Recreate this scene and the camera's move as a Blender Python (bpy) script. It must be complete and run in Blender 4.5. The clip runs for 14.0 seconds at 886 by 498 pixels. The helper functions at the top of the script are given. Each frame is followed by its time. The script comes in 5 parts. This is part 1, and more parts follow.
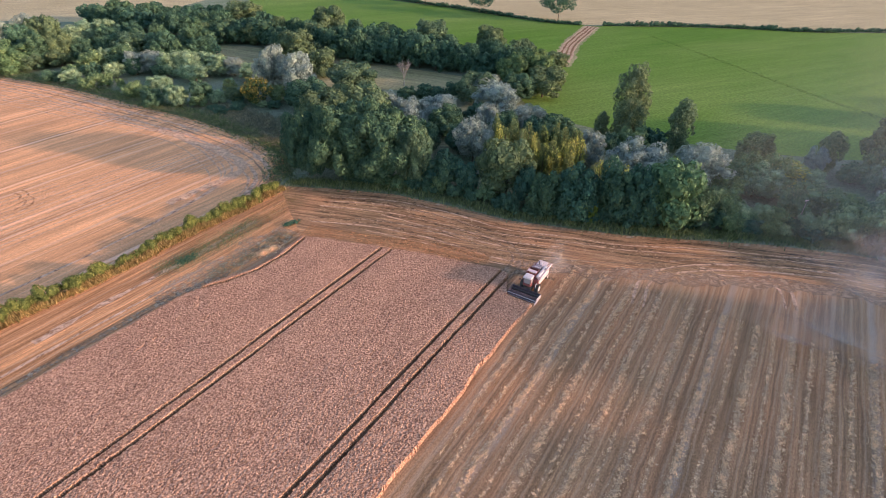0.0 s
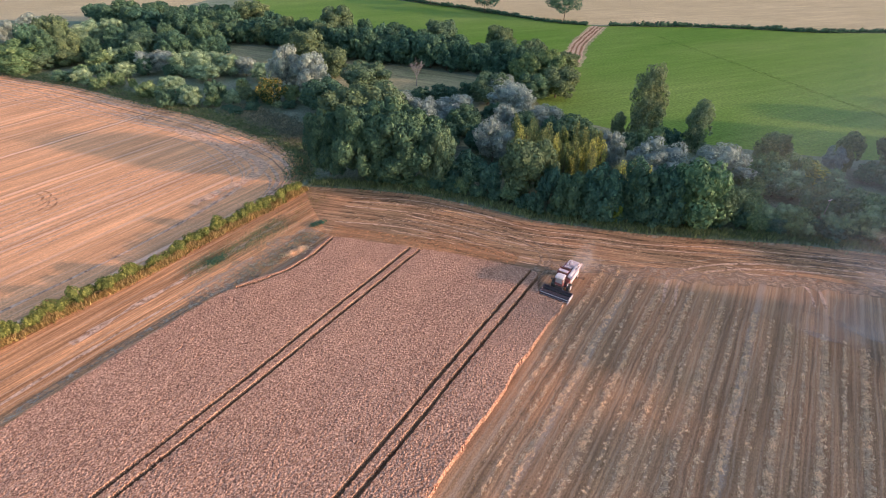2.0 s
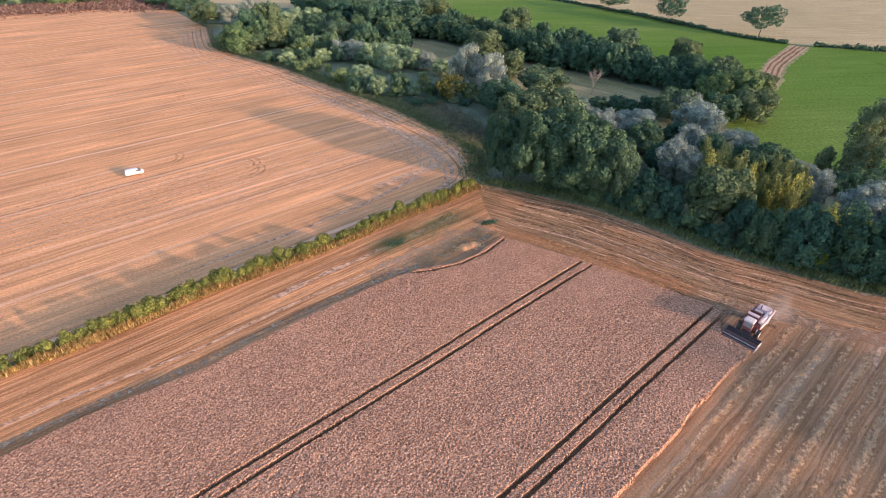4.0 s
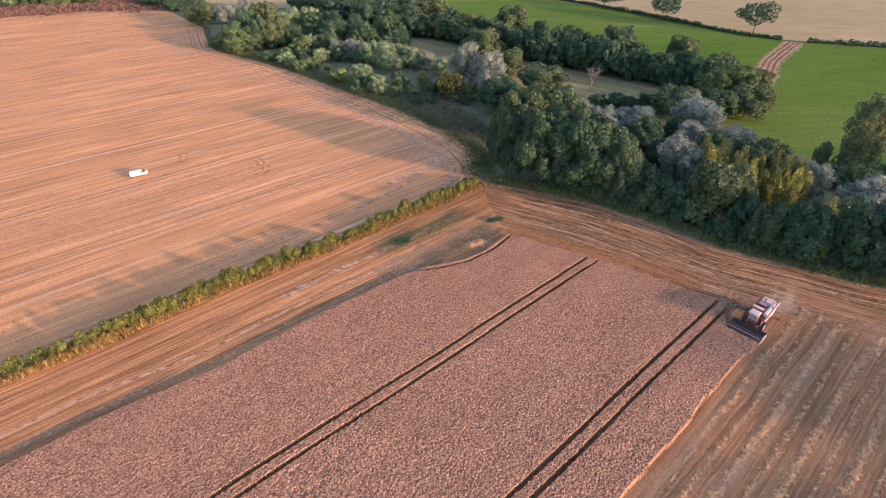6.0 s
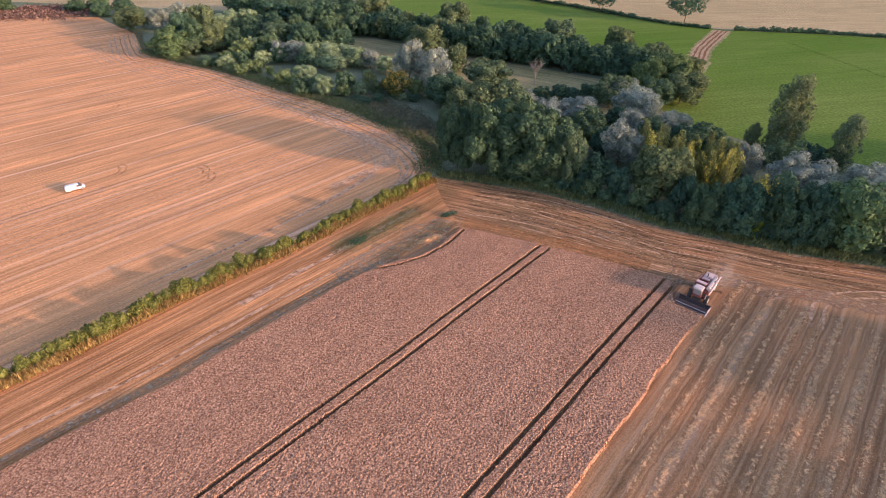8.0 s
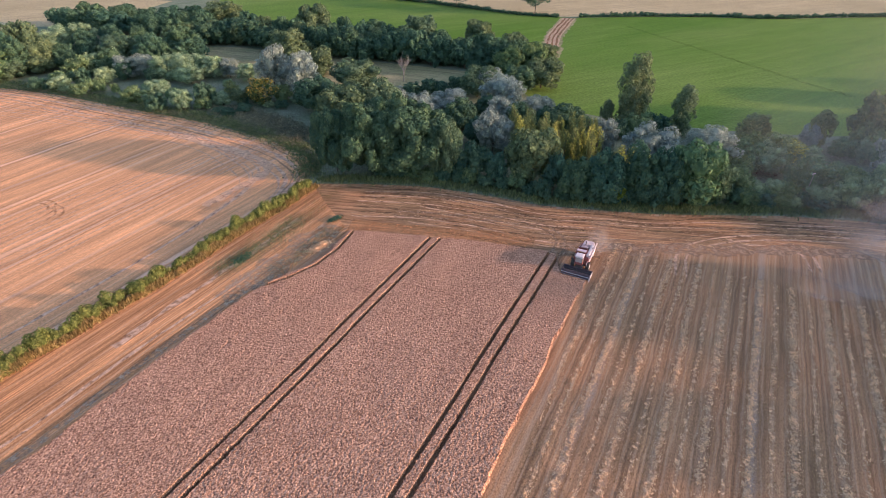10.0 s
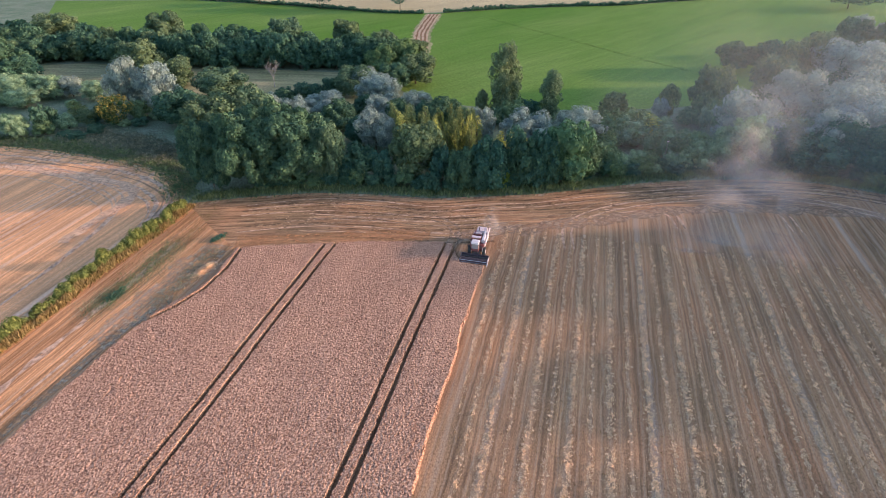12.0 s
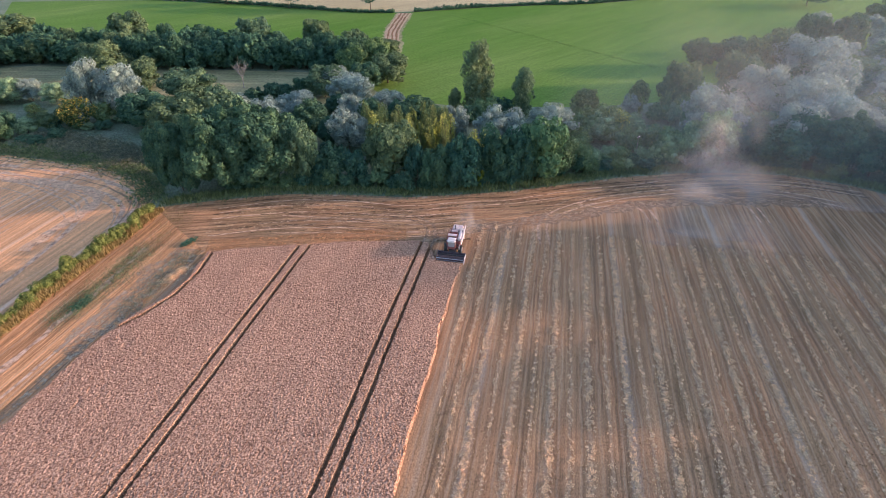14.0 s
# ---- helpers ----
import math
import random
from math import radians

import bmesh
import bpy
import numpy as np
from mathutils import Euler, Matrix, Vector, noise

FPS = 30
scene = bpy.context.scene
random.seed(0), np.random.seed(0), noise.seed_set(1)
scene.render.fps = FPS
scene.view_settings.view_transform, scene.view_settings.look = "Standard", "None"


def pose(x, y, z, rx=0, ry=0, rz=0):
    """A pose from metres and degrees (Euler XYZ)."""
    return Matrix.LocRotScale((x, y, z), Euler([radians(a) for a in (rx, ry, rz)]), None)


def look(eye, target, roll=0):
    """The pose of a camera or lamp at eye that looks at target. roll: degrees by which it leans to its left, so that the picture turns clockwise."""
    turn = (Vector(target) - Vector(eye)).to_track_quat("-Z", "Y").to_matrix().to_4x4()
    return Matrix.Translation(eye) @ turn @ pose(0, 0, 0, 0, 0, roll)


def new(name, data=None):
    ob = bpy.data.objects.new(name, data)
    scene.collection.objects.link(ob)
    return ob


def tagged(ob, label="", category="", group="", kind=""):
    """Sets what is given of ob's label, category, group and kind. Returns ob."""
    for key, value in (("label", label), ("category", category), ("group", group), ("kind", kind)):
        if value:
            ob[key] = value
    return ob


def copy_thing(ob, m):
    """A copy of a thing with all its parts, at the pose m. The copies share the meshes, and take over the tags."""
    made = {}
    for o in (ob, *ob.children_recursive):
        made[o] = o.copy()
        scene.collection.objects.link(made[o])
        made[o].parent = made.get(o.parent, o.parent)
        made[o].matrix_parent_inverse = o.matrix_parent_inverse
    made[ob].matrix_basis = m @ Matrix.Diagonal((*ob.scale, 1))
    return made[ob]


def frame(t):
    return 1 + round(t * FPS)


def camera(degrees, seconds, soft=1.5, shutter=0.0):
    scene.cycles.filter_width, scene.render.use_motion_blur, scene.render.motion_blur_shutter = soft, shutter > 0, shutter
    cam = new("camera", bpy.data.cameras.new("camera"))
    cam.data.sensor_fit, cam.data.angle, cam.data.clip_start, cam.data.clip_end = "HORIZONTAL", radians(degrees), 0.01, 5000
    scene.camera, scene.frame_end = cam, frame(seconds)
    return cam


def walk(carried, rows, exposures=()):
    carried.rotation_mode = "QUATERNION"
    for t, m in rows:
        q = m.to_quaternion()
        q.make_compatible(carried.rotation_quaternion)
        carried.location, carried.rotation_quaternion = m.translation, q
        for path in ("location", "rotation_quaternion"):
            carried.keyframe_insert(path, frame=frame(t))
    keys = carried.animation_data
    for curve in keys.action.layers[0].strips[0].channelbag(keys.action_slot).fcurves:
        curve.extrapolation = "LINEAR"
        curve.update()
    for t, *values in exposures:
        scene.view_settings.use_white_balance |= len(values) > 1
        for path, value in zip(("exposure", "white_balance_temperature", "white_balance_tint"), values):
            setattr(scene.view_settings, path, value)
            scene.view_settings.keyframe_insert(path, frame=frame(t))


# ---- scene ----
# ---- camera ----
cam = camera(80.46, 14.0, soft=0.85)


def view(x, y, z, yaw, pitch, roll):
    """A drone's pose: yaw to the left, pitch up, roll, in degrees."""
    return pose(x, y, z, 90 + pitch, 0, yaw) @ pose(0, 0, 0, 0, 0, roll)


PATH = [
    (0, 0.0, 0.0, 59.28, 0.0, -33.375, 0.176),
    (0.5, -1.32, -0.12, 59.35, -0.403, -33.381, 0.264),
    (1, -3.02, -0.22, 59.44, -0.705, -33.397, 0.301),
    (1.5, -4.75, -0.19, 59.54, -0.693, -33.413, 0.368),
    (2, -6.65, -0.38, 59.67, -0.542, -33.437, 0.345),
    (2.5, -9.26, -0.51, 59.83, -0.559, -33.455, 0.427),
    (3, -11.99, -0.73, 60.08, -0.22, -33.485, 0.396),
    (3.5, -14.65, -1.15, 60.46, 3.613, -33.522, 0.482),
    (4, -16.69, -1.83, 60.85, 15.242, -33.595, 0.94),
    (4.2, -16.92, -2.0, 60.89, 17.0, -33.612, 0.912),
    (4.5, -17.26, -2.25, 60.96, 18.0, -33.636, 0.87),
    (5.3, -18.15, -2.91, 61.13, 16.3, -33.7, 0.759),
    (6.2, -19.16, -3.66, 61.33, 14.4, -33.772, 0.634),
    (6.5, -19.5, -3.91, 61.39, 14.388, -33.796, 0.592),
    (7, -19.43, -4.23, 61.35, 14.548, -33.818, 0.499),
    (7.5, -19.14, -4.38, 61.3, 14.521, -33.85, 0.45),
    (8, -18.36, -4.31, 61.22, 8.982, -33.899, 0.188),
    (8.5, -17.99, -4.35, 61.08, -0.078, -33.806, -0.173),
    (8.7, -17.94, -4.33, 61.01, -1.5, -33.817, -0.193),
    (9.0, -17.87, -4.3, 60.91, -2.4, -33.834, -0.222),
    (10.6, -17.5, -4.16, 60.37, -7.0, -33.922, -0.381),
    (10.8, -17.46, -4.14, 60.3, -8.0, -33.933, -0.401),
    (11, -17.41, -4.12, 60.23, -9.407, -33.944, -0.421),
    (11.5, -17.43, -3.93, 60.05, -17.029, -34.02, -0.636),
    (12, -17.49, -3.84, 59.88, -18.15, -34.005, -0.562),
    (12.5, -17.16, -3.77, 59.7, -19.716, -34.059, -0.554),
    (13, -17.2, -3.68, 59.58, -20.101, -34.015, -0.4),
    (13.5, -17.2, -3.64, 59.49, -20.807, -34.022, -0.252),
    (14, -17.34, -3.67, 59.43, -21.212, -34.042, -0.264),
]
EXPOSURE = 1.67
walk(cam, [(row[0], view(*row[1:])) for row in PATH], exposures=[(0.0, EXPOSURE, 5850, 20), (4.2, EXPOSURE, 5900, 20), (6.3, EXPOSURE - 0.14, 6350, 29), (7.6, EXPOSURE - 0.14, 6350, 29), (8.7, EXPOSURE - 0.10, 6100, 26), (10.8, EXPOSURE, 5800, 20), (12.0, EXPOSURE + 0.08, 5600, 15), (14.0, EXPOSURE + 0.08, 5550, 16)])

# ---- light ----
SUN_HEIGHT = 10.0                     # degrees above the horizon
SUN_SIDE = 105.0                      # degrees clockwise from +y: the side the sun stands on
world = bpy.data.worlds.new("world")
scene.world = world
world.use_nodes = True
nt = world.node_tree
sky = nt.nodes.new("ShaderNodeTexSky")
sky.sky_type = "NISHITA"
sky.sun_disc = False
sky.sun_elevation = radians(SUN_HEIGHT)
sky.sun_rotation = radians(SUN_SIDE)
sky.air_density, sky.dust_density, sky.ozone_density = 1.0, 1.6, 1.4
nt.nodes["Background"].inputs[1].default_value = 0.15
nt.links.new(sky.outputs[0], nt.nodes["Background"].inputs[0])
sun = new("sun", bpy.data.lights.new("sun", "SUN"))
sun.data.energy, sun.data.angle, sun.data.color = 2.35, radians(2.0), (1.0, 0.68, 0.46)
s_x, s_y, s_z = (math.sin(radians(SUN_SIDE)) * math.cos(radians(SUN_HEIGHT)),
                 math.cos(radians(SUN_SIDE)) * math.cos(radians(SUN_HEIGHT)), math.sin(radians(SUN_HEIGHT)))
sun.matrix_world = look((300 * s_x, 300 * s_y, 300 * s_z), (0, 0, 0))


# ---- materials ----
def ramp_of(nodes, stops):
    r = nodes.new("ShaderNodeValToRGB")
    while len(r.color_ramp.elements) < len(stops):
        r.color_ramp.elements.new(0.5)
    for e, (p, c) in zip(r.color_ramp.elements, stops):
        e.position, e.color = p, (*c, 1)
    return r


def base_material(name, rough=0.9):
    m = bpy.data.materials.new(name)
    m.use_nodes = True
    n = m.node_tree.nodes
    bsdf = n["Principled BSDF"]
    bsdf.inputs["Roughness"].default_value = rough
    bsdf.inputs["Specular IOR Level"].default_value = 0.05
    return m, n, m.node_tree.links, bsdf


def mixed(nodes, links, kind, factor, a, b):
    x = nodes.new("ShaderNodeMix")
    x.data_type, x.blend_type = "RGBA", kind
    if isinstance(factor, float):
        x.inputs[0].default_value = factor
    else:
        links.new(factor, x.inputs[0])
    for sock, v in ((x.inputs[6], a), (x.inputs[7], b)):
        if isinstance(v, tuple):
            sock.default_value = (*v, 1)
        else:
            links.new(v, sock)
    return x.outputs[2]


def noise_of(nodes, links, scale, stretch=(1, 1, 1), turn=0.0, detail=4.0, rough=0.6):
    tc = nodes.new("ShaderNodeTexCoord")
    mp = nodes.new("ShaderNodeMapping")
    mp.vector_type = "TEXTURE"
    mp.inputs["Rotation"].default_value[2] = radians(turn)
    mp.inputs["Scale"].default_value = stretch
    links.new(tc.outputs["Object"], mp.inputs[0])
    t = nodes.new("ShaderNodeTexNoise")
    t.inputs["Scale"].default_value, t.inputs["Detail"].default_value, t.inputs["Roughness"].default_value = scale, detail, rough
    links.new(mp.outputs[0], t.inputs[0])
    return t.outputs[0]


def straw_lines(n, l, turn, period, middle, half, amount):
    """Where loose straw lies: lumpy lines a period apart, each about two halves wide."""
    def maths(kind, a, c):
        x = n.new("ShaderNodeMath")
        x.operation = kind
        for sock, v in zip(x.inputs, (a, c)):
            if isinstance(v, float):
                sock.default_value = v
            else:
                l.new(v, sock)
        return x.outputs[0]

    tc, mp, sp = n.new("ShaderNodeTexCoord"), n.new("ShaderNodeMapping"), n.new("ShaderNodeSeparateXYZ")
    mp.vector_type = "TEXTURE"
    mp.inputs["Rotation"].default_value[2] = radians(turn)
    l.new(tc.outputs["Object"], mp.inputs[0])
    l.new(mp.outputs[0], sp.inputs[0])
    sway = maths("MULTIPLY", maths("SUBTRACT", noise_of(n, l, 0.2, (1, 2, 1), turn, detail=5.0, rough=0.65), 0.5), 1.6)
    off = maths("PINGPONG", maths("SUBTRACT", maths("ADD", sp.outputs[0], sway), middle), period / 2)
    near = n.new("ShaderNodeMapRange")
    near.inputs["From Min"].default_value, near.inputs["From Max"].default_value = half * 1.5, half * 0.5
    l.new(off, near.inputs[0])
    lumps = n.new("ShaderNodeMapRange")
    lumps.inputs["From Min"].default_value, lumps.inputs["From Max"].default_value = 0.36, 0.60
    l.new(noise_of(n, l, 6.0, (1, 1.3, 1), turn, detail=5.0, rough=0.7), lumps.inputs[0])
    much = n.new("ShaderNodeMapRange")
    much.inputs["From Min"].default_value, much.inputs["From Max"].default_value = 0.15, 0.50
    l.new(noise_of(n, l, 0.16, (1, 8, 1), turn, detail=4.0, rough=0.6), much.inputs[0])
    return maths("MULTIPLY", maths("MULTIPLY", maths("MULTIPLY", near.outputs[0], lumps.outputs[0]), much.outputs[0]), amount)


def land(name, fine, patch, rows=None, fine_scale=2.5, patch_scale=0.05, turn=0.0, bump=0.5, rows_scale=1.0, rows_long=60.0, patch_mix=0.6,
         rows_mix=0.6, patch_stretch=(1, 1, 1), gaps=None, swath=None):
    """Earth, stubble or grass: fine grain, wide patches and, if asked for, long drilled rows."""
    m, n, l, bsdf = base_material(name, 0.95)
    grain = noise_of(n, l, fine_scale, detail=6.0, rough=0.7)
    r1 = ramp_of(n, fine)
    l.new(grain, r1.inputs[0])
    wide = noise_of(n, l, patch_scale, patch_stretch, turn, detail=5.0, rough=0.6)
    r2 = ramp_of(n, patch)
    l.new(wide, r2.inputs[0])
    col = mixed(n, l, "MIX", patch_mix, r1.outputs[0], r2.outputs[0])
    speck = noise_of(n, l, fine_scale * 2.2, (1, 2.2, 1), turn, detail=2.0, rough=0.8)
    r5 = ramp_of(n, [(0.36, (0.62, 0.60, 0.58)), (0.5, (1.0, 1.0, 1.0)), (0.66, (1.38, 1.36, 1.32))])
    l.new(speck, r5.inputs[0])
    col = mixed(n, l, "MULTIPLY", 0.8, col, r5.outputs[0])
    height = grain
    if rows:
        for scale, amount in ((rows_scale, rows_mix), (rows_scale * 0.22, rows_mix * 0.35), (rows_scale * 2.4, rows_mix)):
            line = noise_of(n, l, scale, (1, rows_long, 1), turn, detail=2.0, rough=0.7)
            r3 = ramp_of(n, rows)
            l.new(line, r3.inputs[0])
            col = mixed(n, l, "MULTIPLY", amount, col, r3.outputs[0])
        broken = noise_of(n, l, 0.35, (1, 9, 1), turn, detail=3.0)
        r4 = ramp_of(n, [(0.35, (0.75, 0.74, 0.72)), (0.65, (1.25, 1.22, 1.15))])
        l.new(broken, r4.inputs[0])
        col = mixed(n, l, "MULTIPLY", rows_mix * 0.9, col, r4.outputs[0])
    if swath:
        for period, middle, half, colour, amount in swath:
            col = mixed(n, l, "MIX", straw_lines(n, l, turn, period, middle, half, amount), col, colour)
    l.new(col, bsdf.inputs["Base Color"])
    if gaps:
        worn = n.new("ShaderNodeMapRange")
        worn.inputs["From Min"].default_value, worn.inputs["From Max"].default_value = gaps
        l.new(noise_of(n, l, 0.8, detail=6.0, rough=0.75), worn.inputs[0])
        l.new(worn.outputs[0], bsdf.inputs["Alpha"])
    b = n.new("ShaderNodeBump")
    b.inputs["Strength"].default_value, b.inputs["Distance"].default_value = bump, 0.08
    l.new(height, b.inputs["Height"])
    l.new(b.outputs[0], bsdf.inputs["Normal"])
    return m


def foliage(name, dark, mid, light, shift=0.12, gleam=0.16):
    """Leaves: every clump has its own shade, every plant its own tint, and light shines through."""
    m, n, l, bsdf = base_material(name, 0.7)
    g = n.new("ShaderNodeNewGeometry")
    r = ramp_of(n, [(0.0, dark), (0.55, mid), (1.0, light)])
    l.new(g.outputs["Random Per Island"], r.inputs[0])
    info = n.new("ShaderNodeObjectInfo")
    tint = ramp_of(n, [(0.0, (1 - shift, 1.0, 1.0)), (0.5, (1.0, 1.0, 1 - shift)), (1.0, (1 + shift, 1 + shift * 0.6, 1 - shift))])
    l.new(info.outputs["Random"], tint.inputs[0])
    col = mixed(n, l, "MULTIPLY", 1.0, r.outputs[0], tint.outputs[0])
    patch = noise_of(n, l, 0.5, detail=2.0)
    r2 = ramp_of(n, [(0.35, (0.76, 0.80, 0.80)), (0.65, (1.24, 1.18, 1.02))])
    l.new(patch, r2.inputs[0])
    col = mixed(n, l, "MULTIPLY", 0.8, col, r2.outputs[0])
    l.new(col, bsdf.inputs["Base Color"])
    tr = n.new("ShaderNodeBsdfTranslucent")
    l.new(col, tr.inputs[0])
    mix = n.new("ShaderNodeMixShader")
    mix.inputs[0].default_value = gleam
    l.new(bsdf.outputs[0], mix.inputs[1])
    l.new(tr.outputs[0], mix.inputs[2])
    l.new(mix.outputs[0], n["Material Output"].inputs[0])
    return m


def painted(name, colour, rough=0.45, metal=0.0, dirt=0.35, scale=3.0):
    m, n, l, bsdf = base_material(name, rough)
    bsdf.inputs["Metallic"].default_value = metal
    bsdf.inputs["Specular IOR Level"].default_value = 0.4
    r = ramp_of(n, [(0.4, colour), (0.75, tuple(c * (1 - dirt) + d * dirt for c, d in zip(colour, (0.30, 0.24, 0.18))))])
    l.new(noise_of(n, l, scale, detail=6.0, rough=0.7), r.inputs[0])
    l.new(r.outputs[0], bsdf.inputs["Base Color"])
    return m


ROW = -33.1                           # the drilled rows' direction, degrees
M_GRASS = land("rough_grass", [(0.3, (0.085, 0.120, 0.066)), (0.7, (0.215, 0.245, 0.145))], [(0.35, (0.105, 0.140, 0.078)), (0.65, (0.235, 0.230, 0.160))], fine_scale=0.9, patch_scale=0.09, bump=0.9)
STRIPES = [(0.36, (0.55, 0.52, 0.50)), (0.5, (0.98, 0.97, 0.96)), (0.64, (1.35, 1.32, 1.28))]
SOFT = [(0.36, (0.80, 0.79, 0.78)), (0.5, (1.0, 1.0, 1.0)), (0.64, (1.16, 1.15, 1.13))]
# The patch ramp ends in orange: sun patches mixed into the stubble colour.
M_STUBBLE = land("stubble", [(0.3, (0.2108, 0.121, 0.06528)), (0.7, (0.4402, 0.2554, 0.1448))], [(0.32, (0.2356, 0.1568, 0.08568)), (0.5, (0.341, 0.1926, 0.1061)), (0.68, (0.4774, 0.2218, 0.1061))],
                 rows=SOFT, turn=ROW, fine_scale=3.0, rows_scale=1.1, rows_long=50.0, rows_mix=0.9, patch_scale=0.11, patch_stretch=(1, 3, 1), bump=0.8,
                 swath=[(5.3, -21.05, 0.2, (0.47, 0.33, 0.215), 0.5), (5.3, -22.4, 0.14, (0.49, 0.345, 0.225), 0.45), (5.3, -24.9, 0.14, (0.49, 0.345, 0.225), 0.45), (5.3, -23.8, 0.34, (0.56, 0.40, 0.27), 0.5),
                        (21.2, -18.2, 0.5, (0.43, 0.34, 0.265), 0.8), (10.6, -20.0, 0.12, (0.13, 0.08, 0.05), 0.8), (10.6, -22.0, 0.12, (0.13, 0.08, 0.05), 0.8)])
M_LEFT = land("stubble_pale", [(0.3, (0.471, 0.219, 0.0959)), (0.7, (0.856, 0.439, 0.218))], [(0.35, (0.567, 0.284, 0.135)), (0.65, (0.738, 0.369, 0.18))],
              rows=SOFT, turn=ROW, fine_scale=2.4, rows_scale=1.1, rows_long=70.0, rows_mix=0.7, patch_scale=0.06, patch_stretch=(1, 4, 1), bump=0.9,
              swath=[(5.3, 1.0, 0.18, (0.84, 0.54, 0.35), 0.35), (5.3, 2.6, 0.12, (0.34, 0.17, 0.085), 0.4), (26.5, 3.0, 0.22, (0.22, 0.11, 0.06), 0.8), (26.5, 4.9, 0.2, (0.22, 0.11, 0.06), 0.8), (26.5, 3.9, 0.4, (0.88, 0.62, 0.45), 0.5),
                     (15.9, 9.0, 0.5, (0.86, 0.60, 0.44), 0.45)])
M_STRIP = land("stubble_strip", [(0.3, (0.342, 0.1624, 0.0715)), (0.7, (0.684, 0.3528, 0.1738))], [(0.35, (0.399, 0.196, 0.0902)), (0.65, (0.5928, 0.2912, 0.1375))],
               rows=STRIPES, turn=ROW, fine_scale=3.0, rows_scale=1.5, rows_long=40.0, rows_mix=0.7, patch_scale=0.12, patch_stretch=(1, 4, 1), bump=0.9,
               swath=[(2.9, 0.4, 0.16, (0.70, 0.45, 0.29), 0.45), (2.9, 1.5, 0.14, (0.17, 0.085, 0.045), 0.6)])
M_HEADLAND = land("headland_stubble", [(0.3, (0.2376, 0.1325, 0.0728)), (0.7, (0.432, 0.2597, 0.1508))], [(0.32, (0.2052, 0.1378, 0.07488)), (0.5, (0.324, 0.1855, 0.0988)), (0.68, (0.4752, 0.2279, 0.1092))],
                  rows=STRIPES, turn=76.0, fine_scale=2.5, rows_scale=1.2, rows_long=24.0, rows_mix=0.75, patch_scale=0.12, patch_stretch=(1, 2, 1), patch_mix=0.65)
M_CROP = land("ripe_wheat", [(0.40, (0.1178, 0.05655, 0.03529)), (0.5, (0.3534, 0.1868, 0.1161)), (0.60, (0.6426, 0.3787, 0.2461))], [(0.35, (0.332, 0.1767, 0.1068)), (0.65, (0.4391, 0.2424, 0.1533))],
              rows=[(0.3, (0.85, 0.84, 0.83)), (0.7, (1.1, 1.1, 1.08))], turn=ROW, fine_scale=4.2, rows_scale=0.6, patch_mix=0.2, rows_mix=0.3, bump=0.35)
M_GREEN = land("young_grass", [(0.3, (0.0639, 0.132, 0.0132)), (0.7, (0.155, 0.24, 0.044))], [(0.38, (0.0773, 0.155, 0.0154)), (0.62, (0.175, 0.229, 0.055))],
               rows=[(0.35, (0.78, 0.84, 0.74)), (0.65, (1.14, 1.10, 1.14))], turn=-66.0, fine_scale=0.9, patch_scale=0.011, patch_stretch=(1, 2.5, 1), rows_scale=0.22, rows_long=25.0, bump=0.6, rows_mix=0.3)
M_TREAD = land("trodden_grass", [(0.3, (0.06, 0.125, 0.014)), (0.7, (0.12, 0.19, 0.030))], [(0.35, (0.066, 0.13, 0.014)), (0.65, (0.11, 0.17, 0.028))], fine_scale=1.0, patch_scale=0.1, gaps=(0.42, 0.80))
M_PALE = land("pale_field", [(0.3, (0.36, 0.27, 0.14)), (0.7, (0.46, 0.36, 0.21))], [(0.35, (0.36, 0.29, 0.155)), (0.65, (0.48, 0.38, 0.22))],
              rows=[(0.3, (0.9, 0.9, 0.88)), (0.7, (1.08, 1.06, 1.05))], turn=-75.0, fine_scale=0.8, patch_scale=0.015, rows_scale=0.1, bump=0.2, rows_mix=0.5)
M_MEADOW = land("dry_meadow", [(0.3, (0.19, 0.18, 0.085)), (0.7, (0.34, 0.30, 0.16))], [(0.35, (0.17, 0.18, 0.08)), (0.65, (0.36, 0.29, 0.165))], rows=SOFT, turn=64.0, fine_scale=1.0, patch_scale=0.04, rows_scale=0.5, rows_long=20.0)
M_BARE = land("bare_track", [(0.3, (0.33, 0.211, 0.133)), (0.7, (0.48, 0.326, 0.215))], [(0.35, (0.32, 0.207, 0.13)), (0.65, (0.46, 0.312, 0.204))], fine_scale=2.0, patch_scale=0.15)
M_RUT = land("wheel_rut", [(0.3, (0.135, 0.0741, 0.041)), (0.7, (0.2565, 0.143, 0.07687))], [(0.35, (0.135, 0.0741, 0.041)), (0.65, (0.243, 0.1378, 0.07175))], fine_scale=2.5, patch_scale=0.2)
M_LINE = land("driven_straw", [(0.35, (0.46, 0.27, 0.165)), (0.62, (0.74, 0.47, 0.31))], [(0.35, (0.52, 0.31, 0.195)), (0.65, (0.68, 0.42, 0.275))], fine_scale=3.0, patch_scale=0.4, gaps=(0.32, 0.54))
M_RUTTED = land("rutted_stubble", [(0.35, (0.12, 0.07, 0.042)), (0.62, (0.24, 0.145, 0.085))], [(0.35, (0.13, 0.08, 0.045)), (0.65, (0.22, 0.13, 0.075))], fine_scale=3.0, patch_scale=0.3, gaps=(0.42, 0.66))
